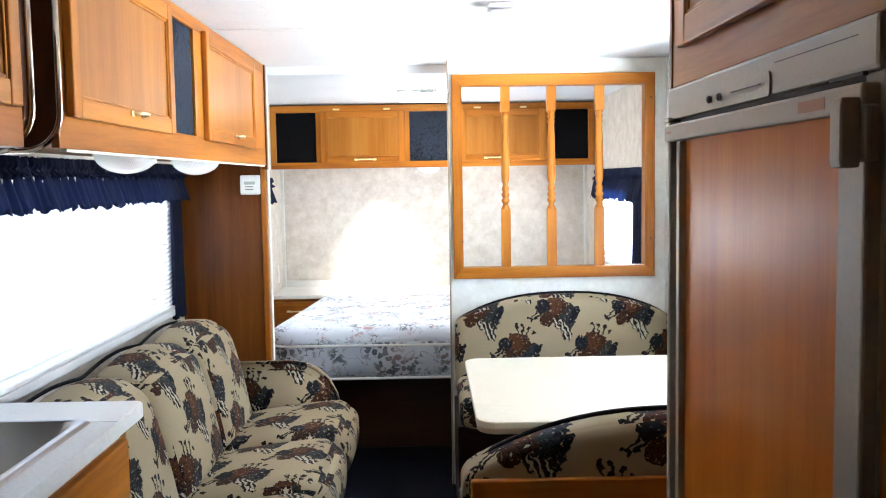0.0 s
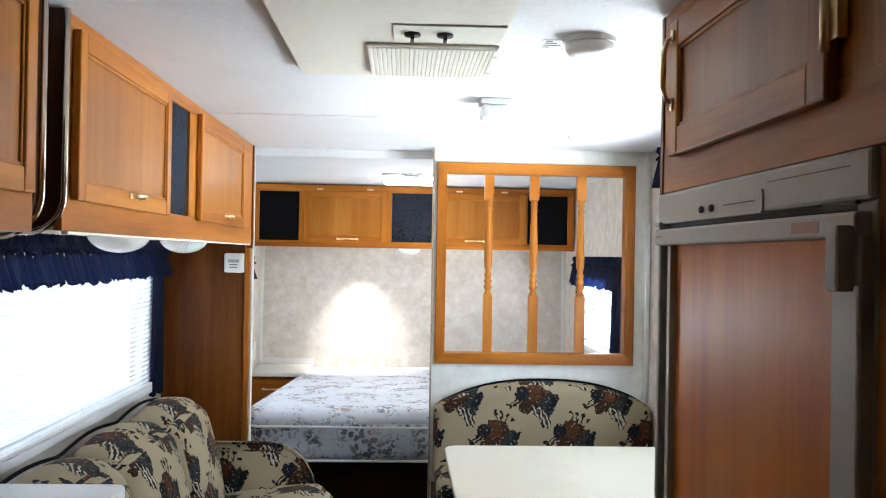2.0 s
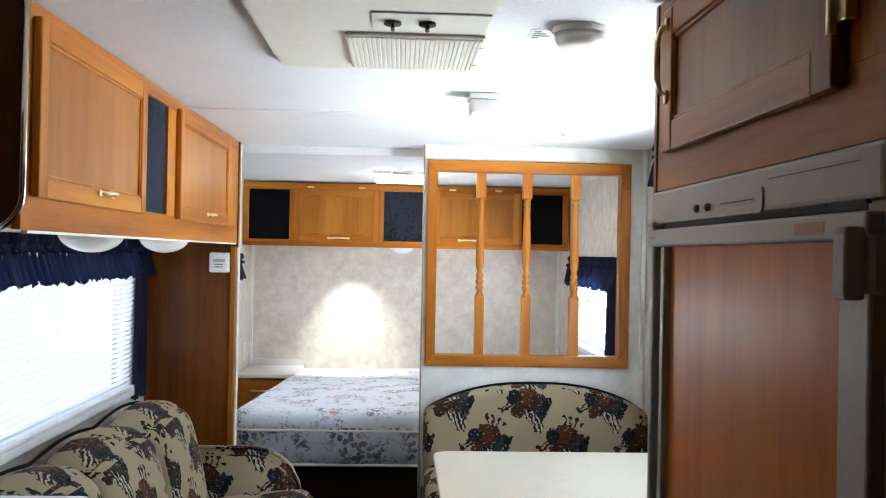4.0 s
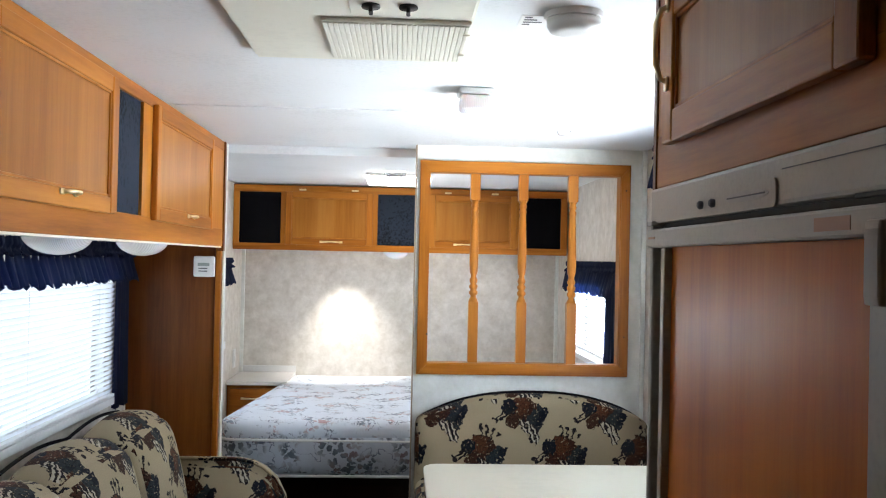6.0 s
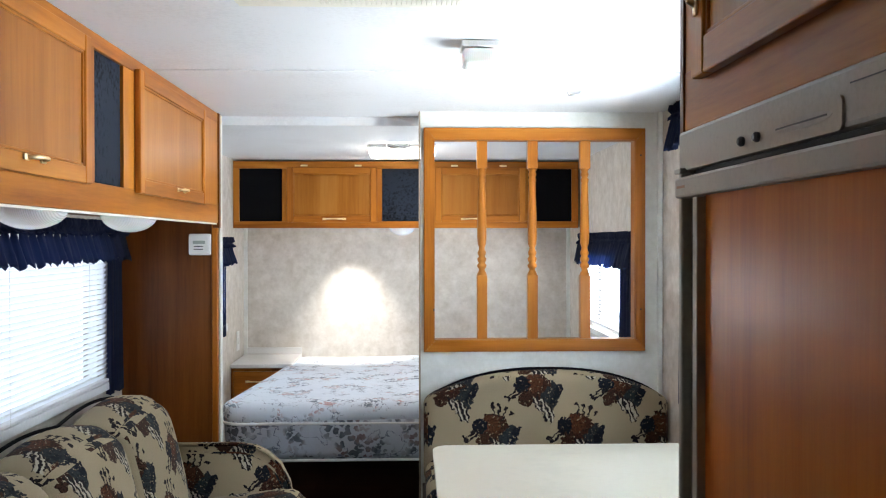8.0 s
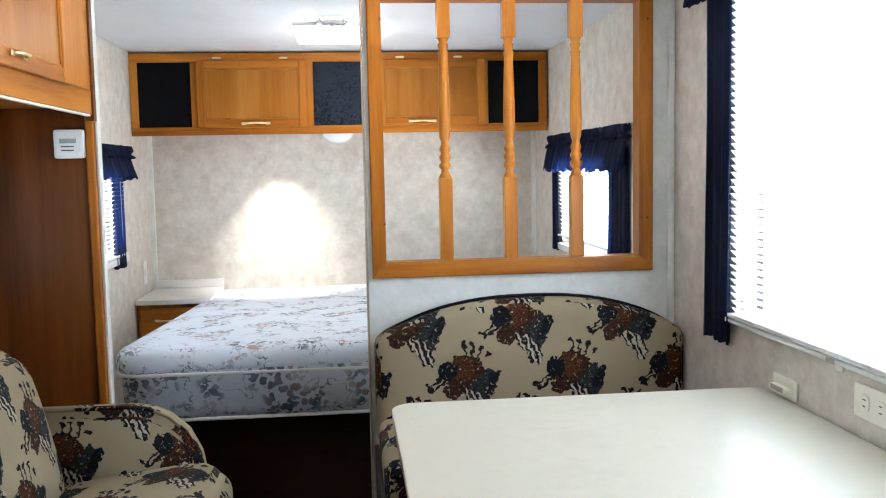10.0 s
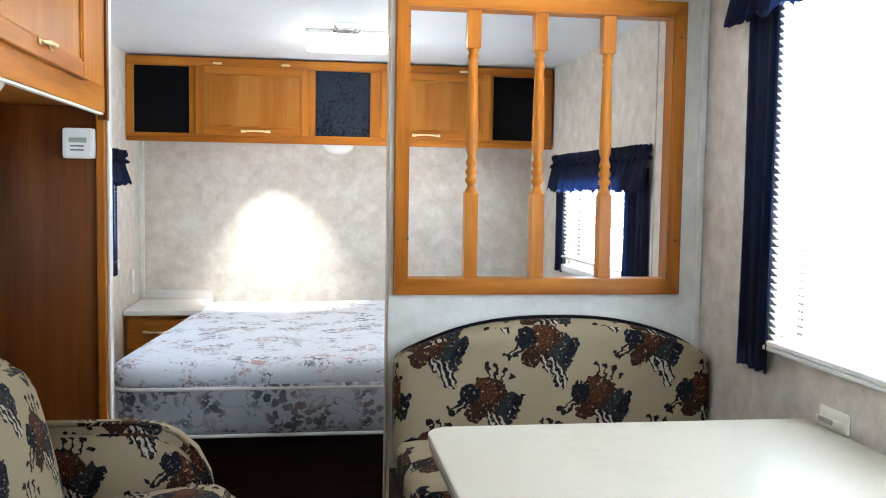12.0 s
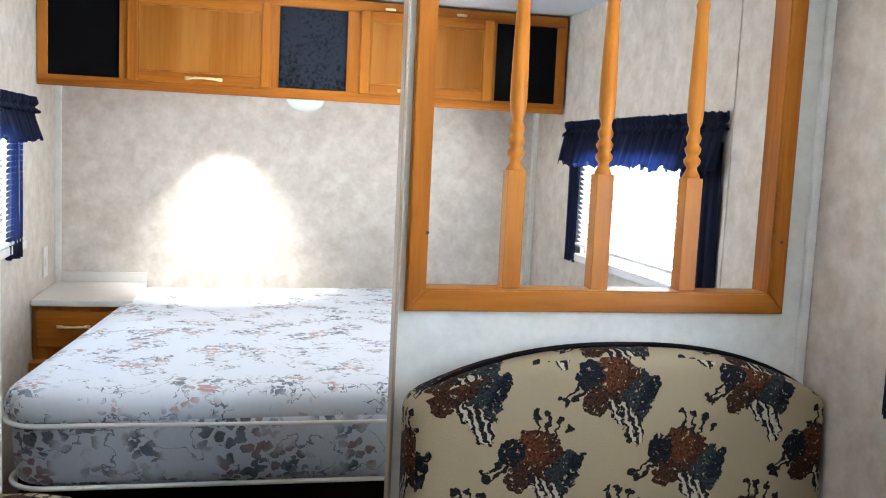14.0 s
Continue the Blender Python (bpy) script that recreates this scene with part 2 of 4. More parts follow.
    link(m, math_node(t, "GREATER_THAN", lum.outputs[0], 0.18), keep.inputs[0])
    link(m, fleck.outputs[2], keep.inputs[6])
    link(m, col, keep.inputs[7])
    col = keep.outputs[2]
    weave = nd(m, "TexNoise", Scale=420.0, Detail=2.0)
    link(m, uv, weave.inputs["Vector"])
    mul = nd(m, "Mix")
    mul.data_type, mul.blend_type = "RGBA", "MULTIPLY"
    mul.inputs[0].default_value = 0.5
    link(m, col, mul.inputs[6])
    link(m, ramp(m, weave.outputs["Fac"], [(0.3, (0.6, 0.6, 0.6)), (0.7, (1.15, 1.15, 1.15))]), mul.inputs[7])
    link(m, mul.outputs[2], bsdf(m).inputs["Base Color"])
    bump(m, weave.outputs["Fac"], 0.25, 0.001)
    return m


CLOTH = upholstery()


def floral(name, base, density, scale, deep=1.0):
    """Pale ticking with scattered sprays of pink and blue-grey flowers and thin stems."""
    m = mat(name, base, 0.7)
    uv = coords(m, (1, 1, 1), "UV")
    wob = nd(m, "TexNoise", Scale=45.0, Detail=3.0)
    link(m, uv, wob.inputs["Vector"])
    bend = nd(m, "VectorMath")
    bend.operation = "MULTIPLY_ADD"
    bend.inputs[1].default_value = (0.035, 0.035, 0)
    link(m, wob.outputs["Color"], bend.inputs[0])
    link(m, uv, bend.inputs[2])
    uv = bend.outputs[0]
    n = nd(m, "TexNoise", Scale=scale, Detail=2.0)
    link(m, uv, n.inputs["Vector"])
    petals = nd(m, "TexVoronoi", Scale=scale * 7.0)
    link(m, uv, petals.inputs["Vector"])
    spray = ramp(m, n.outputs["Fac"], [(density, (0, 0, 0)), (density + 0.08, (0.85, 0.85, 0.85))])
    t = m.node_tree
    spot = math_node(t, "MULTIPLY", math_node(t, "LESS_THAN", petals.outputs["Distance"], 0.52), spray)
    n2 = nd(m, "TexNoise", Scale=scale * 1.6, Detail=1.0)
    mp = nd(m, "Mapping", Location=(3.1, 1.7, 0))
    link(m, uv, mp.inputs[0])
    link(m, mp.outputs[0], n2.inputs["Vector"])
    hue = ramp(m, n2.outputs["Fac"], [(p, tuple(v * deep for v in c)) for p, c in ((0.42, (0.10, 0.14, 0.21)), (0.50, (0.28, 0.35, 0.46)), (0.56, (0.56, 0.44, 0.44)), (0.64, (0.52, 0.27, 0.28)))])
    stem = nd(m, "TexNoise", Scale=scale * 1.3, Detail=3.0)
    link(m, mp.outputs[0], stem.inputs["Vector"])
    line = math_node(t, "LESS_THAN", math_node(t, "ABSOLUTE", math_node(t, "SUBTRACT", stem.outputs["Fac"], 0.5)), 0.006)
    wide = ramp(m, n.outputs["Fac"], [(density - 0.09, (0, 0, 0)), (density - 0.04, (1, 1, 1))])
    line = math_node(t, "MULTIPLY", line, wide)
    a = nd(m, "Mix")
    a.data_type = "RGBA"
    link(m, line, a.inputs[0])
    a.inputs[6].default_value = (*base, 1)
    a.inputs[7].default_value = (0.20, 0.23, 0.30, 1)
    b = nd(m, "Mix")
    b.data_type = "RGBA"
    link(m, spot, b.inputs[0])
    link(m, a.outputs[2], b.inputs[6])
    link(m, hue, b.inputs[7])
    link(m, b.outputs[2], bsdf(m).inputs["Base Color"])
    q = nd(m, "TexNoise", Scale=14.0, Detail=1.0)
    link(m, uv, q.inputs["Vector"])
    bump(m, q.outputs["Fac"], 0.25, 0.012)
    return m


FLORAL = floral("floral_ticking", (0.72, 0.78, 0.86), 0.525, 8.0, 0.85)
# Side band: bolder, darker print; base colour lowered to carry the side's shade.
FLORALSHADED = floral("floral_ticking_shaded_side", (0.56, 0.60, 0.66), 0.455, 5.5, 0.36)


# ---- mesh helpers ----
def uv_box(bm):
    layer = bm.loops.layers.uv.verify()
    for f in bm.faces:
        n = f.normal
        k = max(range(3), key=lambda i: abs(n[i]))
        for l in f.loops:
            c = l.vert.co
            l[layer].uv = (c.y, c.z) if k == 0 else (c.x, c.z) if k == 1 else (c.x, c.y)


def mesh(name, bm, material, smooth=False):
    bm.normal_update()
    uv_box(bm)
    me = bpy.data.meshes.new(name)
    for f in bm.faces:
        f.smooth = smooth
    bm.to_mesh(me)
    bm.free()
    me.materials.append(material)
    return me


def part(name, bm, material, parent=None, label="", smooth=False):
    ob = new(name, mesh(name, bm, material, smooth))
    ob.parent = parent
    return tagged(ob, label) if label else ob


def thing(name, label, category, group="", at=(0, 0, 0)):
    ob = new(name)
    ob.location = at
    ob.empty_display_size = 0.1
    return tagged(ob, label, category, group)


def structure(ob, label, category):
    return tagged(ob, label, category, kind="structure")


def add_box(bm, x0, x1, y0, y1, z0, z1, bevel=0.0, seg=2):
    b = bmesh.new()
    bmesh.ops.create_cube(b, size=1)
    for v in b.verts:
        v.co = Vector(((x0 + x1) / 2 + v.co.x * (x1 - x0), (y0 + y1) / 2 + v.co.y * (y1 - y0), (z0 + z1) / 2 + v.co.z * (z1 - z0)))
    if bevel:
        bmesh.ops.bevel(b, geom=b.edges[:], offset=bevel, segments=seg, affect="EDGES", profile=0.5)
    join(bm, b)
    return bm


def join(bm, other):
    me = bpy.data.meshes.new("tmp")
    other.to_mesh(me)
    other.free()
    bm.from_mesh(me)
    bpy.data.meshes.remove(me)
    return bm


def box(x0, x1, y0, y1, z0, z1, bevel=0.0, seg=2):
    return add_box(bmesh.new(), x0, x1, y0, y1, z0, z1, bevel, seg)


def soft_box(x0, x1, y0, y1, z0, z1, r, puff=(0, 0, 0), n=14, shape=None):
    """A padded block with rounded edges, bulging by puff along each axis; shape may move each point further."""
    bm = bmesh.new()
    bmesh.ops.create_cube(bm, size=2)
    bmesh.ops.subdivide_edges(bm, edges=bm.edges[:], cuts=n, use_grid_fill=True)
    c = Vector(((x0 + x1) / 2, (y0 + y1) / 2, (z0 + z1) / 2))
    h = Vector(((x1 - x0) / 2, (y1 - y0) / 2, (z1 - z0) / 2))
    for v in bm.verts:
        w = v.co.copy()
        p = Vector([w[i] * h[i] for i in range(3)])
        for i in range(3):        # crowd the rows towards the edges
            s = abs(w[i])
            s = 1 - (1 - s) ** 1.6
            p[i] = math.copysign(s * h[i], w[i])
        inner = Vector([max(-h[i] + r, min(h[i] - r, p[i])) for i in range(3)])
        d = p - inner
        if d.length > 1e-9:
            p = inner + d.normalized() * r
        for i in range(3):
            a, b = (i + 1) % 3, (i + 2) % 3
            p[i] += puff[i] * w[i] * max(0, 1 - w[a] ** 2) * max(0, 1 - w[b] ** 2)
        p += c
        v.co = shape(p) if shape else p
    return bm


def tube(points, radius, sides=8, closed=False):
    bm = bmesh.new()
    pts = [Vector(p) for p in points]
    rings = []
    for i, p in enumerate(pts):
        a = pts[i - 1] if i else (pts[-1] if closed else p)
        b = pts[(i + 1) % len(pts)] if (i < len(pts) - 1 or closed) else p
        q = (b - a).to_track_quat("Z", "Y")
        r = radius[i] if isinstance(radius, (list, tuple)) else radius
        rings.append([bm.verts.new(p + q @ Vector((r * math.cos(2 * math.pi * k / sides), r * math.sin(2 * math.pi * k / sides), 0))) for k in range(sides)])
    pairs = list(zip(rings, rings[1:])) + ([(rings[-1], rings[0])] if closed else [])
    for a, b in pairs:
        for k in range(sides):
            bm.faces.new((a[k], a[(k + 1) % sides], b[(k + 1) % sides], b[k]))
    if not closed:
        bm.faces.new(rings[0][::-1])
        bm.faces.new(rings[-1])
    return bm


def lathe(profile, sides=20, centre=(0, 0, 0)):
    """A turned solid from (radius, z) pairs."""
    bm = bmesh.new()
    rings = [[bm.verts.new((centre[0] + r * math.cos(2 * math.pi * k / sides), centre[1] + r * math.sin(2 * math.pi * k / sides), centre[2] + z)) for k in range(sides)] for r, z in profile]
    for a, b in zip(rings, rings[1:]):
        for k in range(sides):
            bm.faces.new((a[k], a[(k + 1) % sides], b[(k + 1) % sides], b[k]))
    bm.faces.new(rings[0][::-1])
    bm.faces.new(rings[-1])
    return bm


def prism(outline, axis, lo, hi, bevel=0.0):
    """A flat outline (two coordinates) pushed along axis from lo to hi."""
    bm = bmesh.new()

    def put(a, b, d):
        return {0: (d, a, b), 1: (a, d, b), 2: (a, b, d)}[axis]
    lower = [bm.verts.new(put(a, b, lo)) for a, b in outline]
    upper = [bm.verts.new(put(a, b, hi)) for a, b in outline]
    n = len(outline)
    bm.faces.new(lower)
    bm.faces.new(upper)
    for i in range(n):
        bm.faces.new((lower[i], lower[(i + 1) % n], upper[(i + 1) % n], upper[i]))
    bmesh.ops.recalc_face_normals(bm, faces=bm.faces[:])
    if bevel:
        es = [e for e in bm.edges if abs(put(0, 0, 1).index(1) - axis) == 0 and abs(e.verts[0].co[axis] - e.verts[1].co[axis]) < 1e-6]
        bmesh.ops.bevel(bm, geom=es, offset=bevel, segments=2, affect="EDGES")
    return bm


def rounded(x0, x1, y0, y1, r, corners=(1, 1, 1, 1), n=6):
    """Outline of a rectangle; corners in order x0y0, x1y0, x1y1, x0y1."""
    out = []
    for (cx, cy, a0), on in zip(((x0, y0, 180), (x1, y0, 270), (x1, y1, 0), (x0, y1, 90)), corners):
        if not on:
            out.append((cx, cy))
            continue
        mx, my = cx + (r if cx == x0 else -r), cy + (r if cy == y0 else -r)
        for k in range(n + 1):
            a = radians(a0 + 90 * k / n)
            out.append((mx + r * math.cos(a), my + r * math.sin(a)))
    return out


# ---- shell ----
def side_wall(name, inner, outer, openings, label, start=YF - 0.1, stop=YB + 0.1):
    """A long wall in the y-z plane with window openings (y0, y1, z0, z1)."""
    bm = bmesh.new()
    x0, x1 = min(inner, outer), max(inner, outer)
    y = start
    for a, b, z0, z1 in sorted(openings):
        add_box(bm, x0, x1, y, a, 0, CEIL)
        add_box(bm, x0, x1, a, b, 0, z0)
        add_box(bm, x0, x1, a, b, z1, CEIL)
        y = b
    add_box(bm, x0, x1, y, stop, 0, CEIL)
    return structure(part(name, bm, PAPER), label, "wall")


SOFA_W, DIN_W = (2.30, 4.04, 0.875, 1.43), (2.32, 3.70, 0.885, 1.84)
BED_W = (4.86, 5.72, 0.935, 1.33)
side_wall("wall_left", WS, WS - 0.05, [SOFA_W], "side wall with mottled grey-beige wallpaper behind the sofa", stop=4.30)
side_wall("wall_bedroom", WL, WL - 0.05, [BED_W], "bedroom side wall with mottled grey-beige wallpaper", 4.30)
structure(part("wall_return", box(WS - 0.05, WL - 0.001, 4.301, 4.34, 0, CEIL), PAPER), "short papered wall return at the wardrobe", "wall")
side_wall("wall_right", WR, WR + 0.05, [DIN_W, BED_W], "side wall with mottled grey-beige wallpaper and windows")
structure(part("wall_back", box(WL, WR, YB, YB + 0.05, 0, CEIL), PAPER), "rear wall behind the bed in mottled wallpaper", "wall")
structure(part("wall_front", box(WS, WR, YF - 0.05, YF, 0, CEIL), PAPER), "plain papered wall closing the far end", "wall")
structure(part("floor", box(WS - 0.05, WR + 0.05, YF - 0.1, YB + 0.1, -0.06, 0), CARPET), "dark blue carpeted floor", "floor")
structure(part("ceiling", box(WS - 0.05, WR + 0.05, YF - 0.1, YB + 0.1, CEIL, CEIL + 0.05), CEILING), "white panelled ceiling", "ceiling")
structure(part("ground", box(-200, 200, -200, 200, -0.9, -0.75), speckled("pale_gravel", (0.35, 0.34, 0.32), 0.9, 30, 0.2)), "pale gravel ground outside", "ground")
BCEIL = 1.922
structure(part("ceiling_bedroom", box(WL, WR, 4.36, YB, BCEIL, CEIL + 0.001), CEILING), "slightly lower white bedroom ceiling", "ceiling")
for yy in (3.31, 1.2):
    structure(part("trim", box(WS, WR, yy - 0.012, yy + 0.012, CEIL - 0.004, CEIL + 0.001, 0.001), CEILING), "white ceiling joint strip", "trim")
for xx, s in ((WL, 1), (WR, -1)):
    structure(part("trim", box(xx - 0.002, xx + s * 0.022, YB - 0.022, YB + 0.002, 0, CEIL, 0.004), PAPER2) if s > 0 else part("trim", box(xx - 0.022, xx + 0.002, YB - 0.022, YB + 0.002, 0, CEIL, 0.004), PAPER2), "pale corner batten", "trim")
structure(part("trim", box(WR - 0.004, WR + 0.001, 4.60, 4.625, 0, CEIL, 0.001), PAPER), "papered wall joint batten", "trim")

# dividing wall with its spindled opening
OX0, OX1, OZ0, OZ1 = 0.105, 0.955, 1.015, 1.842
bm = bmesh.new()
PX0, PX1 = 0.052, WR
xs, zs = (PX0, OX0, OX1, PX1), (0, OZ0, OZ1, CEIL)
grid = [[bm.verts.new((x, PY + 0.04, z)) for z in zs] for x in xs]
for i in range(3):
    for k in range(3):
        if (i, k) != (1, 1):
            bm.faces.new((grid[i][k], grid[i + 1][k], grid[i + 1][k + 1], grid[i][k + 1]))
back = bm.faces[:]
out = bmesh.ops.extrude_face_region(bm, geom=back)
bmesh.ops.translate(bm, vec=(0, -0.04, 0), verts=[v for v in out["geom"] if isinstance(v, bmesh.types.BMVert)])
bmesh.ops.recalc_face_normals(bm, faces=bm.faces[:])
divider = structure(part("wall_divider", bm, PAPER2), "pale green mottled dividing wall with a spindled opening", "wall")
structure(part("trim", box(PX0 - 0.008, PX0 - 0.001, PY - 0.006, PY + 0.046, 0, CEIL, 0.002), EDGE), "thin edge strip on the dividing wall", "trim")
structure(part("trim", box(WR - 0.022, WR - 0.001, PY - 0.018, PY - 0.001, 0.0, CEIL, 0.004), PAPER2), "pale corner batten beside the dinette", "trim")


def spindle_frame():
    t = thing("spindle_frame", "honey oak spindle frame set in the dividing wall", "room divider")
    f0, f1, g0, g1 = 0.064, 0.986, 0.966, 1.892
    w = 0.045
    y0, y1 = PY - 0.018, PY + 0.056

    def mitre(outline, name, m):
        part(name, prism(outline, 1, y0, y1, 0.004), m, t)
    mitre([(f0, g0), (f1, g0), (f1 - w, g0 + w + 0.006), (f0 + w, g0 + w + 0.006)], "bottom_rail", OAK[0])
    mitre([(f0, g1), (f0 + w, g1 - w - 0.006), (f1 - w, g1 - w - 0.006), (f1, g1)], "top_rail", OAK[0])
    mitre([(f0, g0), (f0 + w, g0 + w + 0.006), (f0 + w, g1 - w - 0.006), (f0, g1)], "stile", OAK[2])
    mitre([(f1, g0), (f1, g1), (f1 - w, g1 - w - 0.006), (f1 - w, g0 + w + 0.006)], "stile", OAK[2])
    za, zb = g0 + w + 0.006, g1 - w - 0.006
    for x in (0.307, 0.518, 0.738):
        yc = PY + 0.02
        h = 0.021
        bm = box(x - h, x + h, yc - h, yc + h, za, za + 0.265, 0.002)
        add_box(bm, x - h, x + h, yc - h, yc + h, zb - 0.115, zb, 0.002)
        z0 = za + 0.262
        prof = [(0.0205, 0.0), (0.0205, 0.006), (0.013, 0.02), (0.012, 0.026), (0.019, 0.034), (0.020, 0.042), (0.013, 0.05), (0.018, 0.058), (0.0195, 0.066), (0.013, 0.075),
                (0.017, 0.083), (0.018, 0.09), (0.013, 0.10), (0.012, 0.108), (0.0175, 0.122), (0.0195, 0.15), (0.0192, 0.19), (0.0175, 0.26), (0.0152, 0.33), (0.0140, 0.355),
                (0.016, 0.362), (0.017, 0.369), (0.012, 0.377), (0.0165, 0.385), (0.017, 0.391), (0.013, 0.398), (0.0205, 0.412)]
        top = zb - 0.113 - z0
        k = top / 0.412
        join(bm, lathe([(r, z * k) for r, z in prof], 20, (x, yc, z0)))
        ob = part("spindle", bm, OAK[2], t)
        for f in ob.data.polygons:
            f.use_smooth = len(f.vertices) == 4 and f.area < 0.0008
    for z in (1.14, 1.78):
        for x in (f0 + 0.042, f1 - 0.02):
            part("screw", lathe([(0.004, 0), (0.004, 0.002)], 8, (x, z, 0)), RUBBER, t).matrix_basis = Matrix(((1, 0, 0, 0), (0, 0, -1, y0 + 0.001), (0, 1, 0, 0), (0, 0, 0, 1)))
    return t


spindle_frame()


# ---- windows, blinds and curtains ----
def window(name, inner, s, o, split=None, sill=0.031):
    """Aluminium window in the opening o of the wall at inner; s points into the room."""
    y0, y1, z0, z1 = o
    xo = inner - s * 0.047
    w = thing(name, "white-framed caravan window with daylight behind it", "window")
    structure(w, "", "")

    def b(a0, a1, c0, c1, d=0.03):
        xa, xb = sorted((xo, xo + s * d))
        return box(xa, xb, a0, a1, c0, c1, 0.002)
    part("window_frame", b(y0 + .002, y1 - .002, z0 + .002, z0 + 0.024), ALU, w)
    part("window_frame", b(y0 + .002, y1 - .002, z1 - 0.024, z1 - .002), ALU, w)
    part("window_frame", b(y0 + .002, y0 + 0.024, z0 + 0.025, z1 - 0.025), ALU, w)
    part("window_frame", b(y1 - 0.024, y1 - .002, z0 + 0.025, z1 - 0.025), ALU, w)
    if split:
        part("glazing_bar", b(y0 + 0.025, y1 - 0.025, split - 0.01, split + 0.01), ALU, w)
    p = part("pane", box(xo + s * 0.012 - 0.002, xo + s * 0.012 + 0.002, y0 + 0.022, y1 - 0.022, z0 + 0.022, z1 - 0.022), GLASS, w)
    p.visible_shadow = False
    xa, xb = sorted((inner + s * 0.001, inner + s * 0.022))
    part("window_sill", box(xa, xb, y0 - 0.03, y1 + 0.03, z0 - 0.004 - sill, z0 - 0.004, 0.003), ALU, w)
    return w


def blind(name, inner, s, o, tilt, label, pitch=0.0195, low=0.0):
    y0, y1, z0, z1 = o
    x = inner + s * 0.014
    t = thing(name, label, "blind")
    xa, xb = sorted((x - 0.012, x + 0.012))
    part("head_rail", box(xa, xb, y0 - 0.01, y1 + 0.01, z1 - 0.005, z1 + 0.02, 0.002), ALU, t)
    part("bottom_rail", box(xa, xb, y0 - 0.005, y1 + 0.005, z0 + low, z0 + low + 0.012, 0.003), ALU, t)
    bm = bmesh.new()
    hw = 0.0125
    rows = []
    for k in range(4):
        u = -1 + 2 * k / 3
        c, q = hw * u * math.cos(radians(tilt)), hw * u * math.sin(radians(tilt)) + 0.0022 * (1 - u * u)
        rows.append((bm.verts.new((c, y0 - 0.004, q)), bm.verts.new((c, y1 + 0.004, q))))
    for a, b in zip(rows, rows[1:]):
        bm.faces.new((a[0], b[0], b[1], a[1]))
    me = mesh("slat", bm, BLIND, True)
    z = z0 + low + 0.024
    while z < z1 - 0.01:
        ob = new("slat", me)
        ob.parent, ob.location = t, (x, 0, z)
        z += pitch
    for f in (0.12, 0.5, 0.88):
        yy = y0 + (y1 - y0) * f
        for dx in (-0.013, 0.013):
            part("cord", tube([(x + dx, yy, z0 + low), (x + dx, yy, z1)], 0.0008, 5), WHITE, t)
    return t


def cloth_sheet(y0, y1, z0, z1, x, s, depth, folds, seed, flare=0.0, gather=None, ripple=0.004):
    """A hanging sheet of gathered cloth with folds, in the y-z plane, with thickness."""
    rnd = random.Random(seed)
    ph = [rnd.uniform(0, 6.28) for _ in range(6)]
    bm = bmesh.new()
    ny, nz = max(24, int(folds * 10)), 14
    grid = []
    for i in range(ny + 1):
        u = i / ny
        col = []
        for k in range(nz + 1):
            v = k / nz
            a = math.sin(2 * math.pi * folds * u + ph[0] + 0.6 * math.sin(3 * u * 6.28 + ph[1])) + 0.45 * math.sin(2 * math.pi * folds * 2.3 * u + ph[2] + v * 1.5)
            amp = depth * (0.55 + 0.45 * (1 - v))
            if gather is not None:
                amp *= 0.35 + min(1.0, abs(v - gather) * 4)
            xx = x + s * (depth + amp * 0.6 * a + flare * (1 - v))
            zz = z0 + (z1 - z0) * v
            if k == 0:
                zz += ripple * math.sin(2 * math.pi * folds * 1.4 * u + ph[3]) + ripple * rnd.uniform(-1, 1)
            if k == nz:
                zz += 0.5 * ripple * math.sin(2 * math.pi * folds * 2.1 * u + ph[4])
            col.append(bm.verts.new((xx, y0 + (y1 - y0) * u, zz)))
        grid.append(col)
    for i in range(ny):
        for k in range(nz):
            bm.faces.new((grid[i][k], grid[i + 1][k], grid[i + 1][k + 1], grid[i][k + 1]))
    r = bmesh.ops.solidify(bm, geom=bm.faces[:], thickness=0.0025)
    return bm


def curtain_set(inner, s, valance, panels, seed, label):
    """A rod-pocket valance (y0, y1, z0, z1) and side curtains."""
    y0, y1, z0, z1 = valance
    t = thing("valance", label, "curtain")
    part("skirt", cloth_sheet(y0, y1, z0, z1 - 0.03, inner, s, 0.022, (y1 - y0) * 16, seed, 0.03, None, 0.008), CURTAIN, t, smooth=True)
    part("heading", cloth_sheet(y0 - 0.005, y1 + 0.005, z1 - 0.055, z1, inner, s, 0.026, (y1 - y0) * 24, seed + 1, 0.0, 0.35, 0.006), CURTAIN, t, smooth=True)
    part("rod", tube([(inner + s * 0.005, y0, z1 - 0.035), (inner + s * 0.005, y1, z1 - 0.035)], 0.004), ALU, t)
    for i, (a, b, c, d) in enumerate(panels):
        q = thing("curtain", "narrow navy blue curtain hanging beside the blind", "curtain", "navy side curtains")
        part("drape", cloth_sheet(a, b, c, d, inner, s, 0.018, max(2.0, (b - a) * 20), seed + 5 + i, 0.0, None, 0.003), CURTAIN, q, smooth=True)


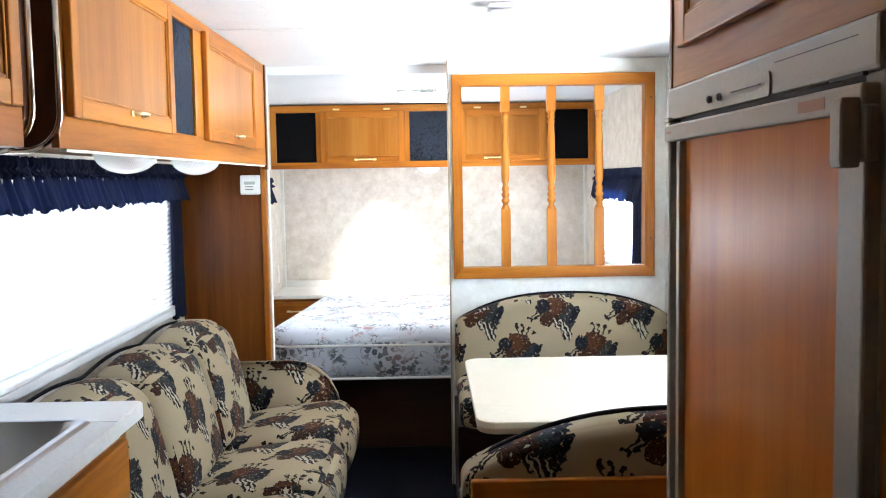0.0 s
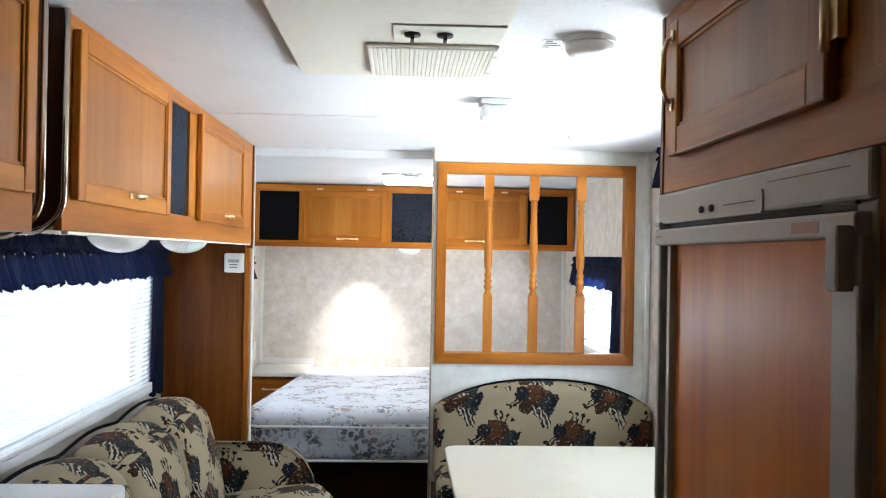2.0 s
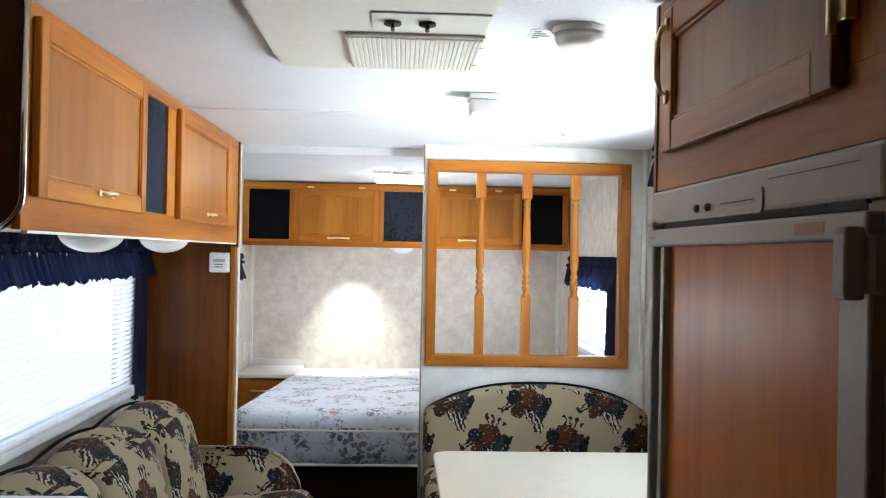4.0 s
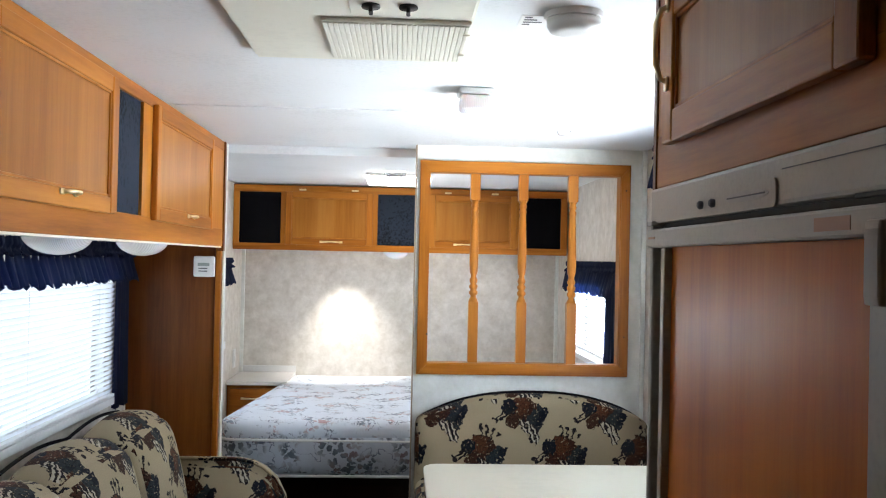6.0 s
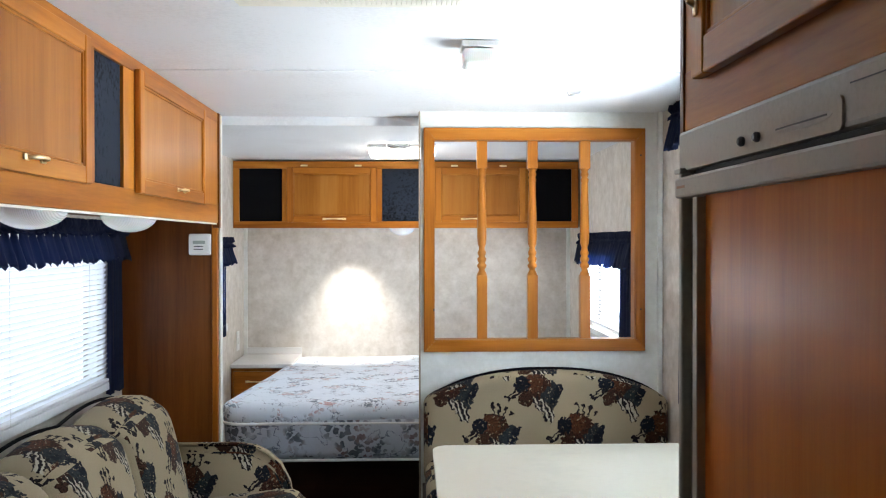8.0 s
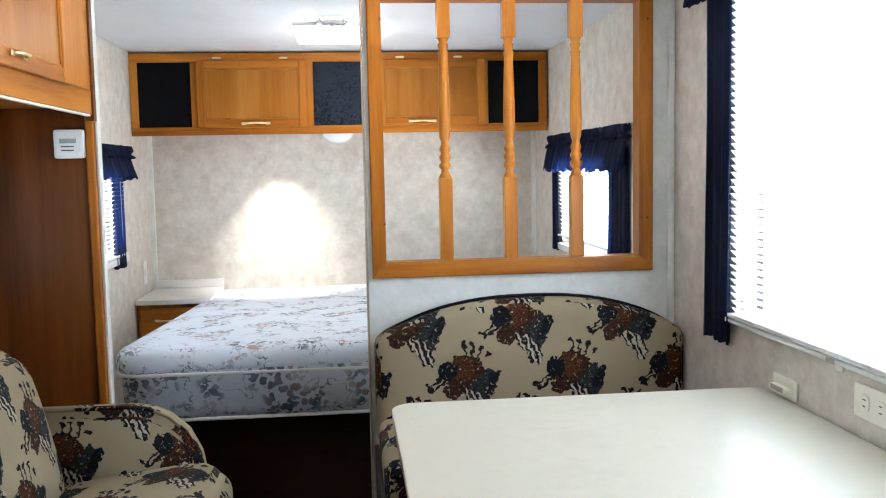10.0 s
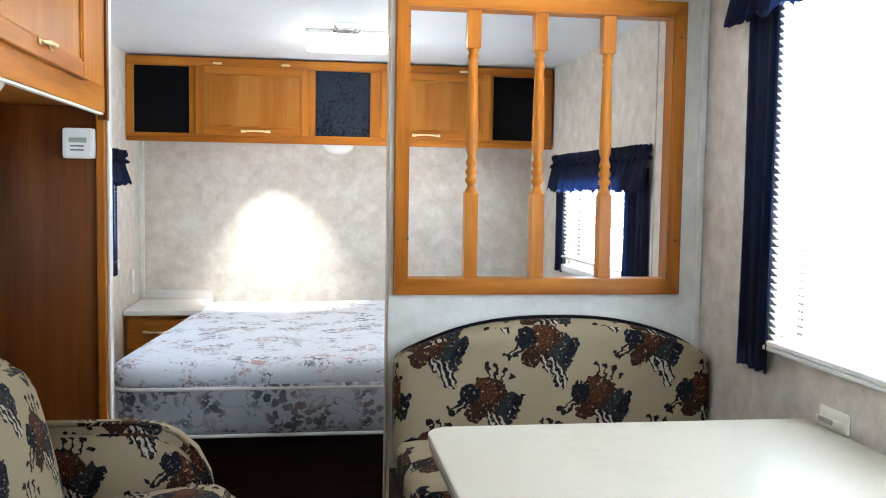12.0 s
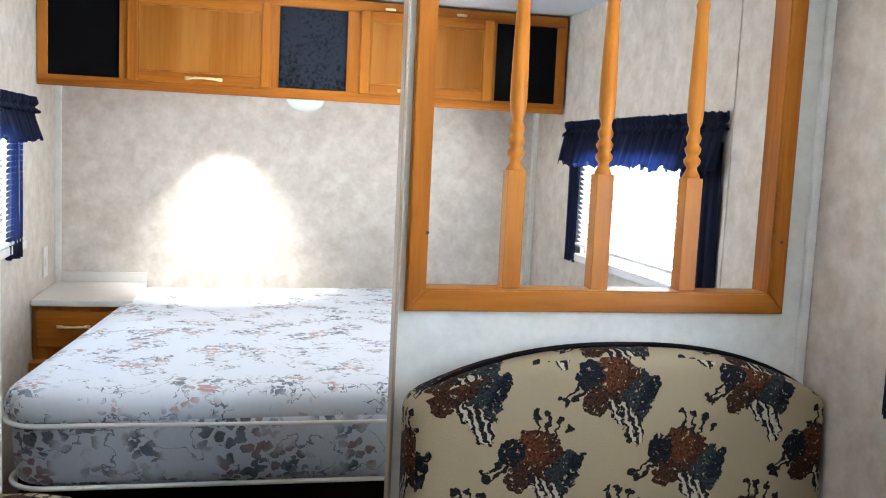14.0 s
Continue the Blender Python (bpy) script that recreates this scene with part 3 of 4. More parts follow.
window("window_1", WS, 1, SOFA_W)
blind("venetian_blind", WS, 1, SOFA_W, 52, "white venetian blind, half open, above the sofa")
curtain_set(WS, 1, (1.7, 4.245, 1.352, 1.505), [(4.05, 4.235, 0.82, 1.42)], 3, "long navy ruffled valance over the sofa window")
window("window_2", WR, -1, DIN_W, None, 0.012)
blind("venetian_blind", WR, -1, DIN_W, -42, "white venetian blind, open, beside the dinette table")
curtain_set(WR, -1, (2.2, 3.975, 1.778, 1.953), [(3.705, 3.885, 0.805, 1.86), (2.2, 2.31, 0.80, 1.86)], 11, "navy ruffled valance over the dinette window")
window("window_3", WR, -1, BED_W, 1.175)
blind("venetian_blind", WR, -1, BED_W, -30, "white venetian blind on the bedroom window", low=0.03)
curtain_set(WR, -1, (4.61, 5.89, 1.295, 1.468), [(5.725, 5.85, 0.895, 1.38), (4.62, 4.865, 0.885, 1.38)], 23, "navy ruffled valance over the bedroom window")
window("window_4", WL, 1, BED_W, 1.175)
blind("venetian_blind", WL, 1, BED_W, 30, "white venetian blind on the bedroom window by the cabinet")
curtain_set(WL, 1, (4.61, 5.83, 1.295, 1.446), [(5.51, 5.70, 0.882, 1.38), (4.62, 4.865, 0.885, 1.38)], 31, "navy ruffled valance over the other bedroom window")


# ---- cabinets ----
def bow_handle(length, along="x"):
    """A cast brass pull lying along x, standing off along -y."""
    bm = tube([(-length / 2 + 0.004, 0, 0), (-length / 2 + 0.008, -0.012, 0), (-length / 4, -0.02, 0.001), (0, -0.022, 0.002), (length / 4, -0.02, 0.001), (length / 2 - 0.008, -0.012, 0), (length / 2 - 0.004, 0, 0)],
              [0.006, 0.0045, 0.0055, 0.004, 0.0055, 0.0045, 0.006], 10)
    for e in (-1, 1):
        join(bm, soft_box(e * length / 2 - 0.012, e * length / 2 + 0.012, -0.005, 0.0, -0.007, 0.007, 0.0024, n=3))
    return bm


def door(parent, x0, x1, z0, z1, handle=None, name="door", upright=False, rail=0.042):
    """A framed oak door with a recessed panel, facing -y at y = 0, made in the cabinet's own frame."""
    d = 0.019
    fr = part(name, box(x0 + rail, x1 - rail, -0.010, -0.004, z0 + rail, z1 - rail), PANEL[2], parent)
    part("door_stile", box(x0, x0 + rail, -d, 0, z0, z1, 0.004), OAK[2], fr)
    part("door_stile", box(x1 - rail, x1, -d, 0, z0, z1, 0.004), OAK[2], fr)
    part("door_rail", box(x0 + rail, x1 - rail, -d + 0.0008, -0.001, z0, z0 + rail, 0.003), OAK[0], fr)
    part("door_rail", box(x0 + rail, x1 - rail, -d + 0.0008, -0.001, z1 - rail, z1, 0.003), OAK[0], fr)
    bm = bmesh.new()
    w = 0.007
    for a, b, c, e in ((x0 + rail, x0 + rail + w, z0 + rail, z1 - rail), (x1 - rail - w, x1 - rail, z0 + rail, z1 - rail),
                       (x0 + rail + w, x1 - rail - w, z0 + rail, z0 + rail + w), (x0 + rail + w, x1 - rail - w, z1 - rail - w, z1 - rail)):
        add_box(bm, a, b, -0.0145, -0.009, c, e, 0.002)
    part("bead", bm, OAK[2], fr)
    if handle:
        hx, hz, ln = handle
        h = part("handle", bow_handle(ln), BRASS, fr, "polished brass pull handle", True)
        h.matrix_basis = pose(hx, -d, hz, 0, 90 if upright else 0, 0)
    return fr


def overhead_cabinet():
    """Cabinet over the sofa, its front towards +x."""
    t = thing("overhead_cabinet", "oak overhead cabinet with rounded end above the sofa", "cabinet", at=(-0.788, 1.92, 1.50))
    t.rotation_euler = (0, 0, radians(90))
    # own frame: x runs along the wall, -y points into the room
    L, H, D = 2.31, 0.455, 0.408
    bm = bmesh.new()
    add_box(bm, 0.02, L, 0.018, D, 0.02, H)
    part("body", bm, OAK[0], t)
    # face frame with openings
    zb, zt = 0.075, 0.415
    part("face_rail", box(0.006, L, 0, 0.018, 0.0, zb, 0.002), OAK[0], t)
    part("face_rail", box(0.006, L, 0, 0.018, zt, H, 0.002), OAK[0], t)
    for a, b in ((0.006, 0.10), (0.765, 0.86), (1.09, 1.215), (2.0, L)):
        part("face_stile", box(a, b, 0.0005, 0.018, zb, zt, 0.001), OAK[2], t)
    part("cloth_panel", box(0.86, 1.09, 0.010, 0.017, zb, zt), FELT, t, "dark blue-grey carpeted panel")
    door(t, 0.045, 0.79, zb - 0.01, zt + 0.01, (0.446, zb + 0.022, 0.085))
    door(t, 1.185, 2.03, zb - 0.01, zt + 0.01, (1.636, zb + 0.022, 0.085))
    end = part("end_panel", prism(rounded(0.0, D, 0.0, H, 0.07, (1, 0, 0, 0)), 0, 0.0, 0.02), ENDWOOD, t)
    pts = [(0.002, -0.004, H), (0.002, -0.004, 0.075)] + [(0.002, -0.004 + 0.074 - 0.074 * math.cos(radians(a)), 0.07 - 0.074 * math.sin(radians(a))) for a in range(0, 91, 10)] + [(0.002, D, -0.004)]
    part("edge_trim", tube(pts, 0.007, 8), CHROME, t, "bright metal edge trim", True)
    part("bottom_trim", box(0.05, L, 0.004, 0.018, -0.006, 0.0, 0.001), CREAM, t)
    part("end_stile", box(L - 0.002, L + 0.03, -0.006, 0.02, -0.02, H, 0.002), DARKWOOD, t)
    return t


overhead_cabinet()


def kitchen_cabinet():
    t = thing("overhead_cabinet", "oak overhead cabinet with metal-edged rounded end above the counter", "cabinet", at=(-0.73, -0.9, 1.49))
    t.rotation_euler = (0, 0, radians(90))
    L, H, D = 2.555, 0.465, 0.465
    part("body", box(0.0, L - 0.02, 0.0, D, 0.0, H, 0.002), OAK[0], t)
    door(t, 1.65, 2.5, 0.065, 0.42, (2.1, 0.09, 0.085))
    door(t, 0.75, 1.6, 0.065, 0.42, (1.2, 0.09, 0.085))
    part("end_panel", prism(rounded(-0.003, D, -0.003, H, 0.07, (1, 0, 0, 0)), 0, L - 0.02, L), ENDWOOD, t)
    pts = [(L, -0.006, H), (L, -0.006, 0.07)] + [(L, -0.006 + 0.074 - 0.074 * math.cos(radians(a)), 0.068 - 0.074 * math.sin(radians(a))) for a in range(0, 91, 10)] + [(L, D, -0.006)]
    part("edge_trim", tube(pts, 0.007, 8), CHROME, t, "bright metal edge trim", True)
    return t


kitchen_cabinet()


def dome_light(x, y, z, r, label):
    t = thing("dome_light", label, "lamp", "under-cabinet lights", (x, y, z))
    prof = [(r, 0.0), (r, -0.006)] + [(r * math.cos(radians(a)) * 0.97, -0.008 - 0.056 * math.sin(radians(a))) for a in range(8, 89, 10)]
    part("lens", lathe(prof[::-1], 28), LENS, t, "ribbed frosted white lens", True).scale = (0.85, 1.0, 1.0)
    part("base", lathe([(r * 1.03, -0.003), (r * 1.03, 0.0)], 28), WHITE, t).scale = (0.85, 1, 1)
    return t


dome_light(-0.90, 2.66, 1.518, 0.105, "white ribbed dome light under the sofa cabinet")
dome_light(-0.90, 3.42, 1.518, 0.105, "white ribbed dome light under the sofa cabinet")


def bedroom_cabinet():
    t = thing("bedroom_cabinet", "oak overhead cabinet above the bed with black and grey cloth panels", "cabinet", at=(0, 6.0, 1.503))
    H, D = 0.41, 0.375
    x0, x1 = WL + 0.003, WR - 0.012
    bm = box(x0, x1, 0.018, D, 0.02, H)
    part("body", bm, OAK[0], t)
    zb, zt = 0.042, 0.365
    bm = box(x0, x1, 0, 0.018, 0, zb, 0.002)
    bm2 = box(x0, x1, 0, 0.018, zt, H, 0.002)
    part("face_rail", bm, OAK[0], t)
    part("face_rail", bm2, OAK[0], t)
    for a, b in ((x0, -1.035), (-0.775, -0.70), (-0.20, -0.165), (0.108, 0.20), (0.69, 0.737), (1.006, x1)):
        part("face_stile", box(a, b, 0.0005, 0.018, zb, zt, 0.001), OAK[2], t)
    for a, b, m, l in ((-1.035, -0.775, BLACK, "black cloth speaker panel"), (-0.165, 0.108, FELT, "dark grey carpeted panel"), (0.737, 1.006, BLACK, "black cloth speaker panel")):
        part("cloth_panel", box(a, b, 0.010, 0.017, zb, zt), m, t, l)
    door(t, -0.745, -0.195, zb - 0.006, zt + 0.006, (-0.455, zb + 0.014, 0.12), rail=0.04)
    door(t, 0.16, 0.72, zb - 0.006, zt + 0.006, (0.39, zb + 0.014, 0.12), rail=0.04)
    for x in (-0.64, -0.31, 0.28, 0.58):
        part("hinge", soft_box(x - 0.022, x + 0.022, -0.008, 0.0, zt + 0.012, zt + 0.024, 0.003, n=2), BRASS, t)
    return t


bedroom_cabinet()
dome_light(-0.045, 6.17, 1.522, 0.10, "white ribbed dome light under the bedroom cabinet")


# ---- wardrobe end panel beside the sofa ----
wp = thing("wardrobe_panel", "tall reddish-brown wood panel at the sofa's end", "panel")
part("board", box(WS + 0.002, -0.822, 4.272, 4.30, 0, 1.955, 0.002), DARKWOOD, wp)
part("edge_strip", box(-0.822, -0.797, 4.262, 4.312, 0, 1.955, 0.004), OAK[2], wp, "lighter oak edge strip")
part("corner_bead", box(-0.797, -0.788, 4.285, 4.325, 0, 1.955, 0.003), PAPER2, wp)


def thermostat():
    t = thing("thermostat", "small white wall thermostat on the brown panel", "thermostat", at=(-0.868, 4.272, 1.411))
    part("housing", soft_box(-0.045, 0.045, -0.028, 0, -0.045, 0.045, 0.006, n=4), WHITE, t)
    part("display", box(-0.026, 0.024, -0.030, -0.027, 0.002, 0.016), speckled("grey_display", (0.32, 0.36, 0.33), 0.3), t)
    for z in (-0.008, -0.02):
        part("print_bar", box(-0.022, 0.016, -0.0295, -0.027, z - 0.002, z + 0.002), GREYINK, t)
    part("lever", box(0.02, 0.034, -0.033, -0.027, -0.034, -0.028, 0.001), WHITE, t)
    return t


thermostat()


# ---- sofa ----
def sofa():
    t = thing("sofa", "beige patterned jackknife sofa with brown and navy motifs", "sofa", at=(0, 0, 0))
    y0, y1 = 2.24, 3.965
    n = 3
    # backrest, leaning, as one long roll with puffed far end
    step = (y1 - y0) / n

    def lean(p):
        k = (p.z - 0.40) / 0.46
        p.x -= 0.11 * k
        p.z += 0.018 * math.sin((p.y - y0) / step * math.pi) ** 2 * max(0, k)
        return p
    for i in range(n):
        a = y0 + i * step
        part("back_cushion", soft_box(-1.02, -0.815, a + 0.001, min(a + step - 0.001, 3.915), 0.38, 0.84, 0.075, (0.035, 0.0, 0.012), 14, lean), CLOTH, t, smooth=True)

    def slope(p):
        p.z -= 0.05 * max(0, (-0.45 - p.x)) / 0.4
        return p
    for i in range(n):
        a = y0 + i * step
        part("seat_cushion", soft_box(-0.90, -0.375, a + 0.001, a + step - 0.001, 0.27, 0.475, 0.075, (0.02, 0.0, 0.025), 14, slope), CLOTH, t, smooth=True)
    # rounded arm at the far end
    out = [(-1.0, 0.10), (-1.0, 0.632), (-0.66, 0.632), (-0.60, 0.622), (-0.55, 0.598), (-0.50, 0.552), (-0.465, 0.482), (-0.45, 0.40), (-0.45, 0.10)]
    part("arm", prism(out, 1, 3.975, 4.075, 0.03), CLOTH, t, smooth=True)
    part("arm_welt", tube([(x, 3.981, z + 0.004) for x, z in out[1:-1]], 0.007, 8), CLOTH, t, smooth=True)
    part("piping", tube([(-1.12, y0 + 0.04 + k * (y1 - y0 - 0.08) / 40, 0.832 + 0.022 * abs(math.sin(k / 40 * n * math.pi))) for k in range(41)], 0.006, 8), PIPING, t, "black piping along the back", True)
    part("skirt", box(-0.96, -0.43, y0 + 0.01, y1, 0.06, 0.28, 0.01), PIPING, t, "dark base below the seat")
    part("side_tape", tube([(-0.42, 3.96, 0.36), (-0.415, 3.965, 0.28), (-0.43, 3.965, 0.08)], 0.008, 8), PIPING, t)
    for y in (y0 + 0.1, y1 - 0.1):
        for x in (-0.9, -0.48):
            part("leg", lathe([(0.018, 0), (0.022, 0.062)], 10, (x, y, 0)), RUBBER, t)
    return t


sofa()


# ---- kitchen counter ----
def counter():
    t = thing("base_cabinet", "oak kitchen base cabinet with a drawer", "cabinet")
    part("body", box(WS + 0.003, -0.785, -1.0, 2.15, 0.0, 0.76, 0.002), OAK[2], t)
    part("face_board", box(-0.784, -0.765, -1.0, 2.17, 0.0, 0.872, 0.002), OAK[2], t)
    part("end_board", box(WS + 0.003, -0.785, 2.151, 2.17, 0.0, 0.872, 0.002), OAK[2], t)
    for a, b in ((1.65, 2.13), (1.15, 1.6), (0.65, 1.1)):
        f = part("drawer_front", box(-0.765, -0.746, a, b, 0.70, 0.84, 0.004), OAK[1], t)
        part("finger_rail", box(-0.765, -0.742, a + 0.06, b - 0.06, 0.672, 0.690, 0.003), OAK[1], f)
        part("door", box(-0.765, -0.746, a, b, 0.1, 0.66, 0.004), OAK[2], t)
    w = thing("worktop", "pale laminate kitchen worktop with a rounded corner", "worktop")
    z0, z1 = 0.874, 0.91
    sx0, sx1, sy0, sy1 = -1.13, -0.80, 1.50, 2.02
    part("slab", prism(rounded(WS + 0.002, -0.728, 2.02, 2.21, 0.03, (0, 0, 1, 0)), 2, z0, z1, 0.003), COUNTER, w)
    bm = box(-0.80, -0.728, sy0, sy1, z0, z1)
    add_box(bm, WS + 0.002, sx0, sy0, sy1, z0, z1)
    add_box(bm, WS + 0.002, -0.728, -1.0, sy0, z0, z1)
    part("slab", bm, COUNTER, w)
    s = thing("sink", "stainless steel sink set in the worktop", "sink")
    r = rounded(sx0 - 0.015, sx1 + 0.015, sy0 - 0.015, sy1 + 0.015, 0.03)
    i = rounded(sx0 + 0.012, sx1 - 0.012, sy0 + 0.012, sy1 - 0.012, 0.045)
    bm = bmesh.new()
    loops = [[bm.verts.new((a, b, z1 + 0.001)) for a, b in r], [bm.verts.new((a, b, z1 + 0.006)) for a, b in rounded(sx0 - 0.008, sx1 + 0.008, sy0 - 0.008, sy1 + 0.008, 0.03)],
             [bm.verts.new((a, b, z1 + 0.004)) for a, b in i], [bm.verts.new((a * 0.98 + 0.02 * -0.965, b * 0.98 + 0.02 * 1.76, z1 - 0.11)) for a, b in i]]
    for a, b in zip(loops, loops[1:]):
        for k in range(len(a)):
            bm.faces.new((a[k], a[(k + 1) % len(a)], b[(k + 1) % len(a)], b[k]))
    bm.faces.new(loops[-1])
    bmesh.ops.recalc_face_normals(bm, faces=bm.faces[:])
    part("basin", bm, STEEL, s, smooth=True)
    part("drain", lathe([(0.04, 0), (0.04, 0.004), (0.03, 0.006)], 20, (-0.965, 1.76, z1 - 0.11)), CHROME, s)


counter()


# ---- refrigerator wall ----
FX, FY0, FY1 = 0.437, 1.026, 1.853


def fridge():
    t = thing("refrigerator", "caravan refrigerator with reddish wood door panel and grey frame", "refrigerator", at=(0, 0, 0.01))
    part("cabinet_body", box(FX + 0.03, WR - 0.004, FY0 + 0.01, FY1 - 0.012, 0.42, 1.5886), GREY, t)
    # control fascia
    f = part("fascia", box(FX - 0.012, FX + 0.03, FY0, FY1, 1.5232, 1.5830, 0.006), GREY, t)
    part("control_plate", prism(rounded(1.320, 1.811, 1.5222, 1.5568, 0.008), 0, FX - 0.0145, FX - 0.011), GREY, f)
    part("rule_line", box(FX - 0.0126, FX - 0.0115, FY0 + 0.045, 1.308, 1.5643, 1.5657), GREYINK, f)
    for y in (1.575, 1.526):
        part("knob", lathe([(0.006, 0), (0.0065, 0.004), (0.004, 0.007)], 12), GREYINK, f).matrix_basis = Matrix(((0, 0, -1, FX - 0.0145), (0, 1, 0, y), (1, 0, 0, 1.5391), (0, 0, 0, 1)))
    part("print_oval", prism([(1.411 + 0.073 * math.cos(radians(a)), 1.5409 + 0.007 * math.sin(radians(a))) for a in range(0, 360, 20)], 0, FX - 0.0152, FX - 0.0145), speckled("pale_print", (0.36, 0.34, 0.32), 0.5), f)
    part("print_bar", box(FX - 0.016, FX - 0.0151, 1.349, 1.473, 1.5400, 1.5419), GREYINK, f)
    part("latch_plate", box(FX - 0.016, FX - 0.010, FY0 + 0.025, FY0 + 0.106, 1.5190, 1.5236), RUBBER, f)
    # side frames
    part("side_frame", box(FX - 0.004, FX + 0.03, FY0, FY0 + 0.045, 0.42, 1.5251, 0.004), GREY, t)
    part("side_frame", box(FX - 0.012, FX + 0.03, FY1 - 0.016, FY1, 0.42, 1.5251, 0.004), GREY, t)
    part("gasket", box(FX + 0.004, FX + 0.03, FY0 + 0.045, FY1 - 0.016, 0.43, 1.5241), RUBBER, t)
    # door
    d = part("door", box(FX - 0.012, FX + 0.003, FY0 + 0.066, FY1 - 0.126, 0.45, 1.5110, 0.004), FRIDGEWOOD, t)
    part("top_cap", box(FX - 0.024, FX + 0.003, FY0 + 0.010, FY1 - 0.020, 1.4802, 1.5110, 0.004), GREY, d)
    part("door_edge", box(FX - 0.024, FX + 0.003, FY1 - 0.127, FY1 - 0.108, 0.45, 1.4783, 0.002), GREY, d)
    part("door_edge", box(FX - 0.022, FX + 0.003, FY0 + 0.004, FY0 + 0.068, 0.45, 1.4783, 0.004), GREY, d)
    part("red_mark", box(FX - 0.0247, FX - 0.0239, 1.124, 1.199, 1.4886, 1.5026), REDINK, d)
    part("red_mark", box(FX - 0.0247, FX - 0.0239, 1.783, 1.820, 1.4942, 1.4979), REDINK, d)
    part("hinge_cap", box(FX - 0.02, FX + 0.02, FY1 - 0.035, FY1 - 0.004, 1.5176, 1.5260, 0.002), GREY, t)
    h = part("handle_mount", box(FX - 0.034, FX - 0.018, FY0 - 0.022, FY0 + 0.045, 1.4269, 1.4858, 0.004), GREY, d)
    part("handle", soft_box(FX - 0.056, FX - 0.033, FY0 - 0.012, FY0 + 0.016, 1.4203, 1.4942, 0.005, n=4), GREY, d)
    # lower compartment
    part("lower_panel", box(FX, FX + 0.02, FY0, FY1, -0.01, 0.415, 0.003), OAK[1], t)


fridge()


def fridge_cabinet():
    t = thing("fridge_cabinet", "oak cabinet above the refrigerator with one framed door", "cabinet")
    part("side_panel", box(FX - 0.004, WR - 0.003, FY1 + 0.001, FY1 + 0.02, 0.0, 1.955, 0.002), DARKWOOD, t)
    part("face_rail", box(FX - 0.002, FX + 0.03, FY0 - 0.25, FY1, 1.595, 1.685, 0.002), OAK[1], t)
    part("face_rail", box(FX - 0.002, FX + 0.03, FY0 - 0.25, FY1, 1.895, 1.955, 0.002), OAK[1], t)
    part("face_stile", box(FX - 0.001, FX + 0.03, FY1 - 0.13, FY1, 1.685, 1.895, 0.001), OAK[2], t)
    part("face_stile", box(FX - 0.001, FX + 0.03, FY0 - 0.25, 1.138, 1.685, 1.895, 0.001), OAK[2], t)
    part("body", box(FX + 0.03, WR - 0.004, FY0 - 0.25, FY1, 1.603, 1.955), OAK[2], t)
    holder = part("door_mount", box(FX + 0.002, FX + 0.0295, 1.138, FY1 - 0.13, 1.685, 1.895), OAK[1], t)
    return t


def over_door():
    """The hinged door over the refrigerator, facing -x."""
    t = thing("cabinet_door", "framed oak door with brass hinges above the refrigerator", "cabinet door", at=(FX - 0.002, 1.766, 1.660))
    t.rotation_euler = (0, 0, radians(-90))
    door(t, 0.0, 0.645, 0.0, 0.256, (0.03, 0.161, 0.13), upright=True, rail=0.052)
    for z in (0.07,):
        h = part("hinge", box(0.638, 0.669, -0.016, -0.002, z, z + 0.075, 0.002), BRASS, t, "brass butt hinge")
        part("hinge_pin", tube([(0.646, -0.02, z - 0.012), (0.646, -0.02, z + 0.08)], 0.006, 10), BRASS, t, smooth=True)
    return t


fridge_cabinet()
over_door()
pan = thing("pantry_cupboard", "tall oak pantry cupboard beside the refrigerator", "cabinet")
part("body", box(FX + 0.006, WR - 0.004, 0.35, FY0 - 0.002, 0, 1.592, 0.002), OAK[2], pan)
part("stile", box(FX - 0.002, FX + 0.005, FY0 - 0.10, FY0 - 0.002, 0, 1.592, 0.001), OAK[2], pan)
part("door", box(FX - 0.012, FX + 0.005, 0.36, FY0 - 0.102, 0.1, 1.58, 0.003), PANEL[2], pan)


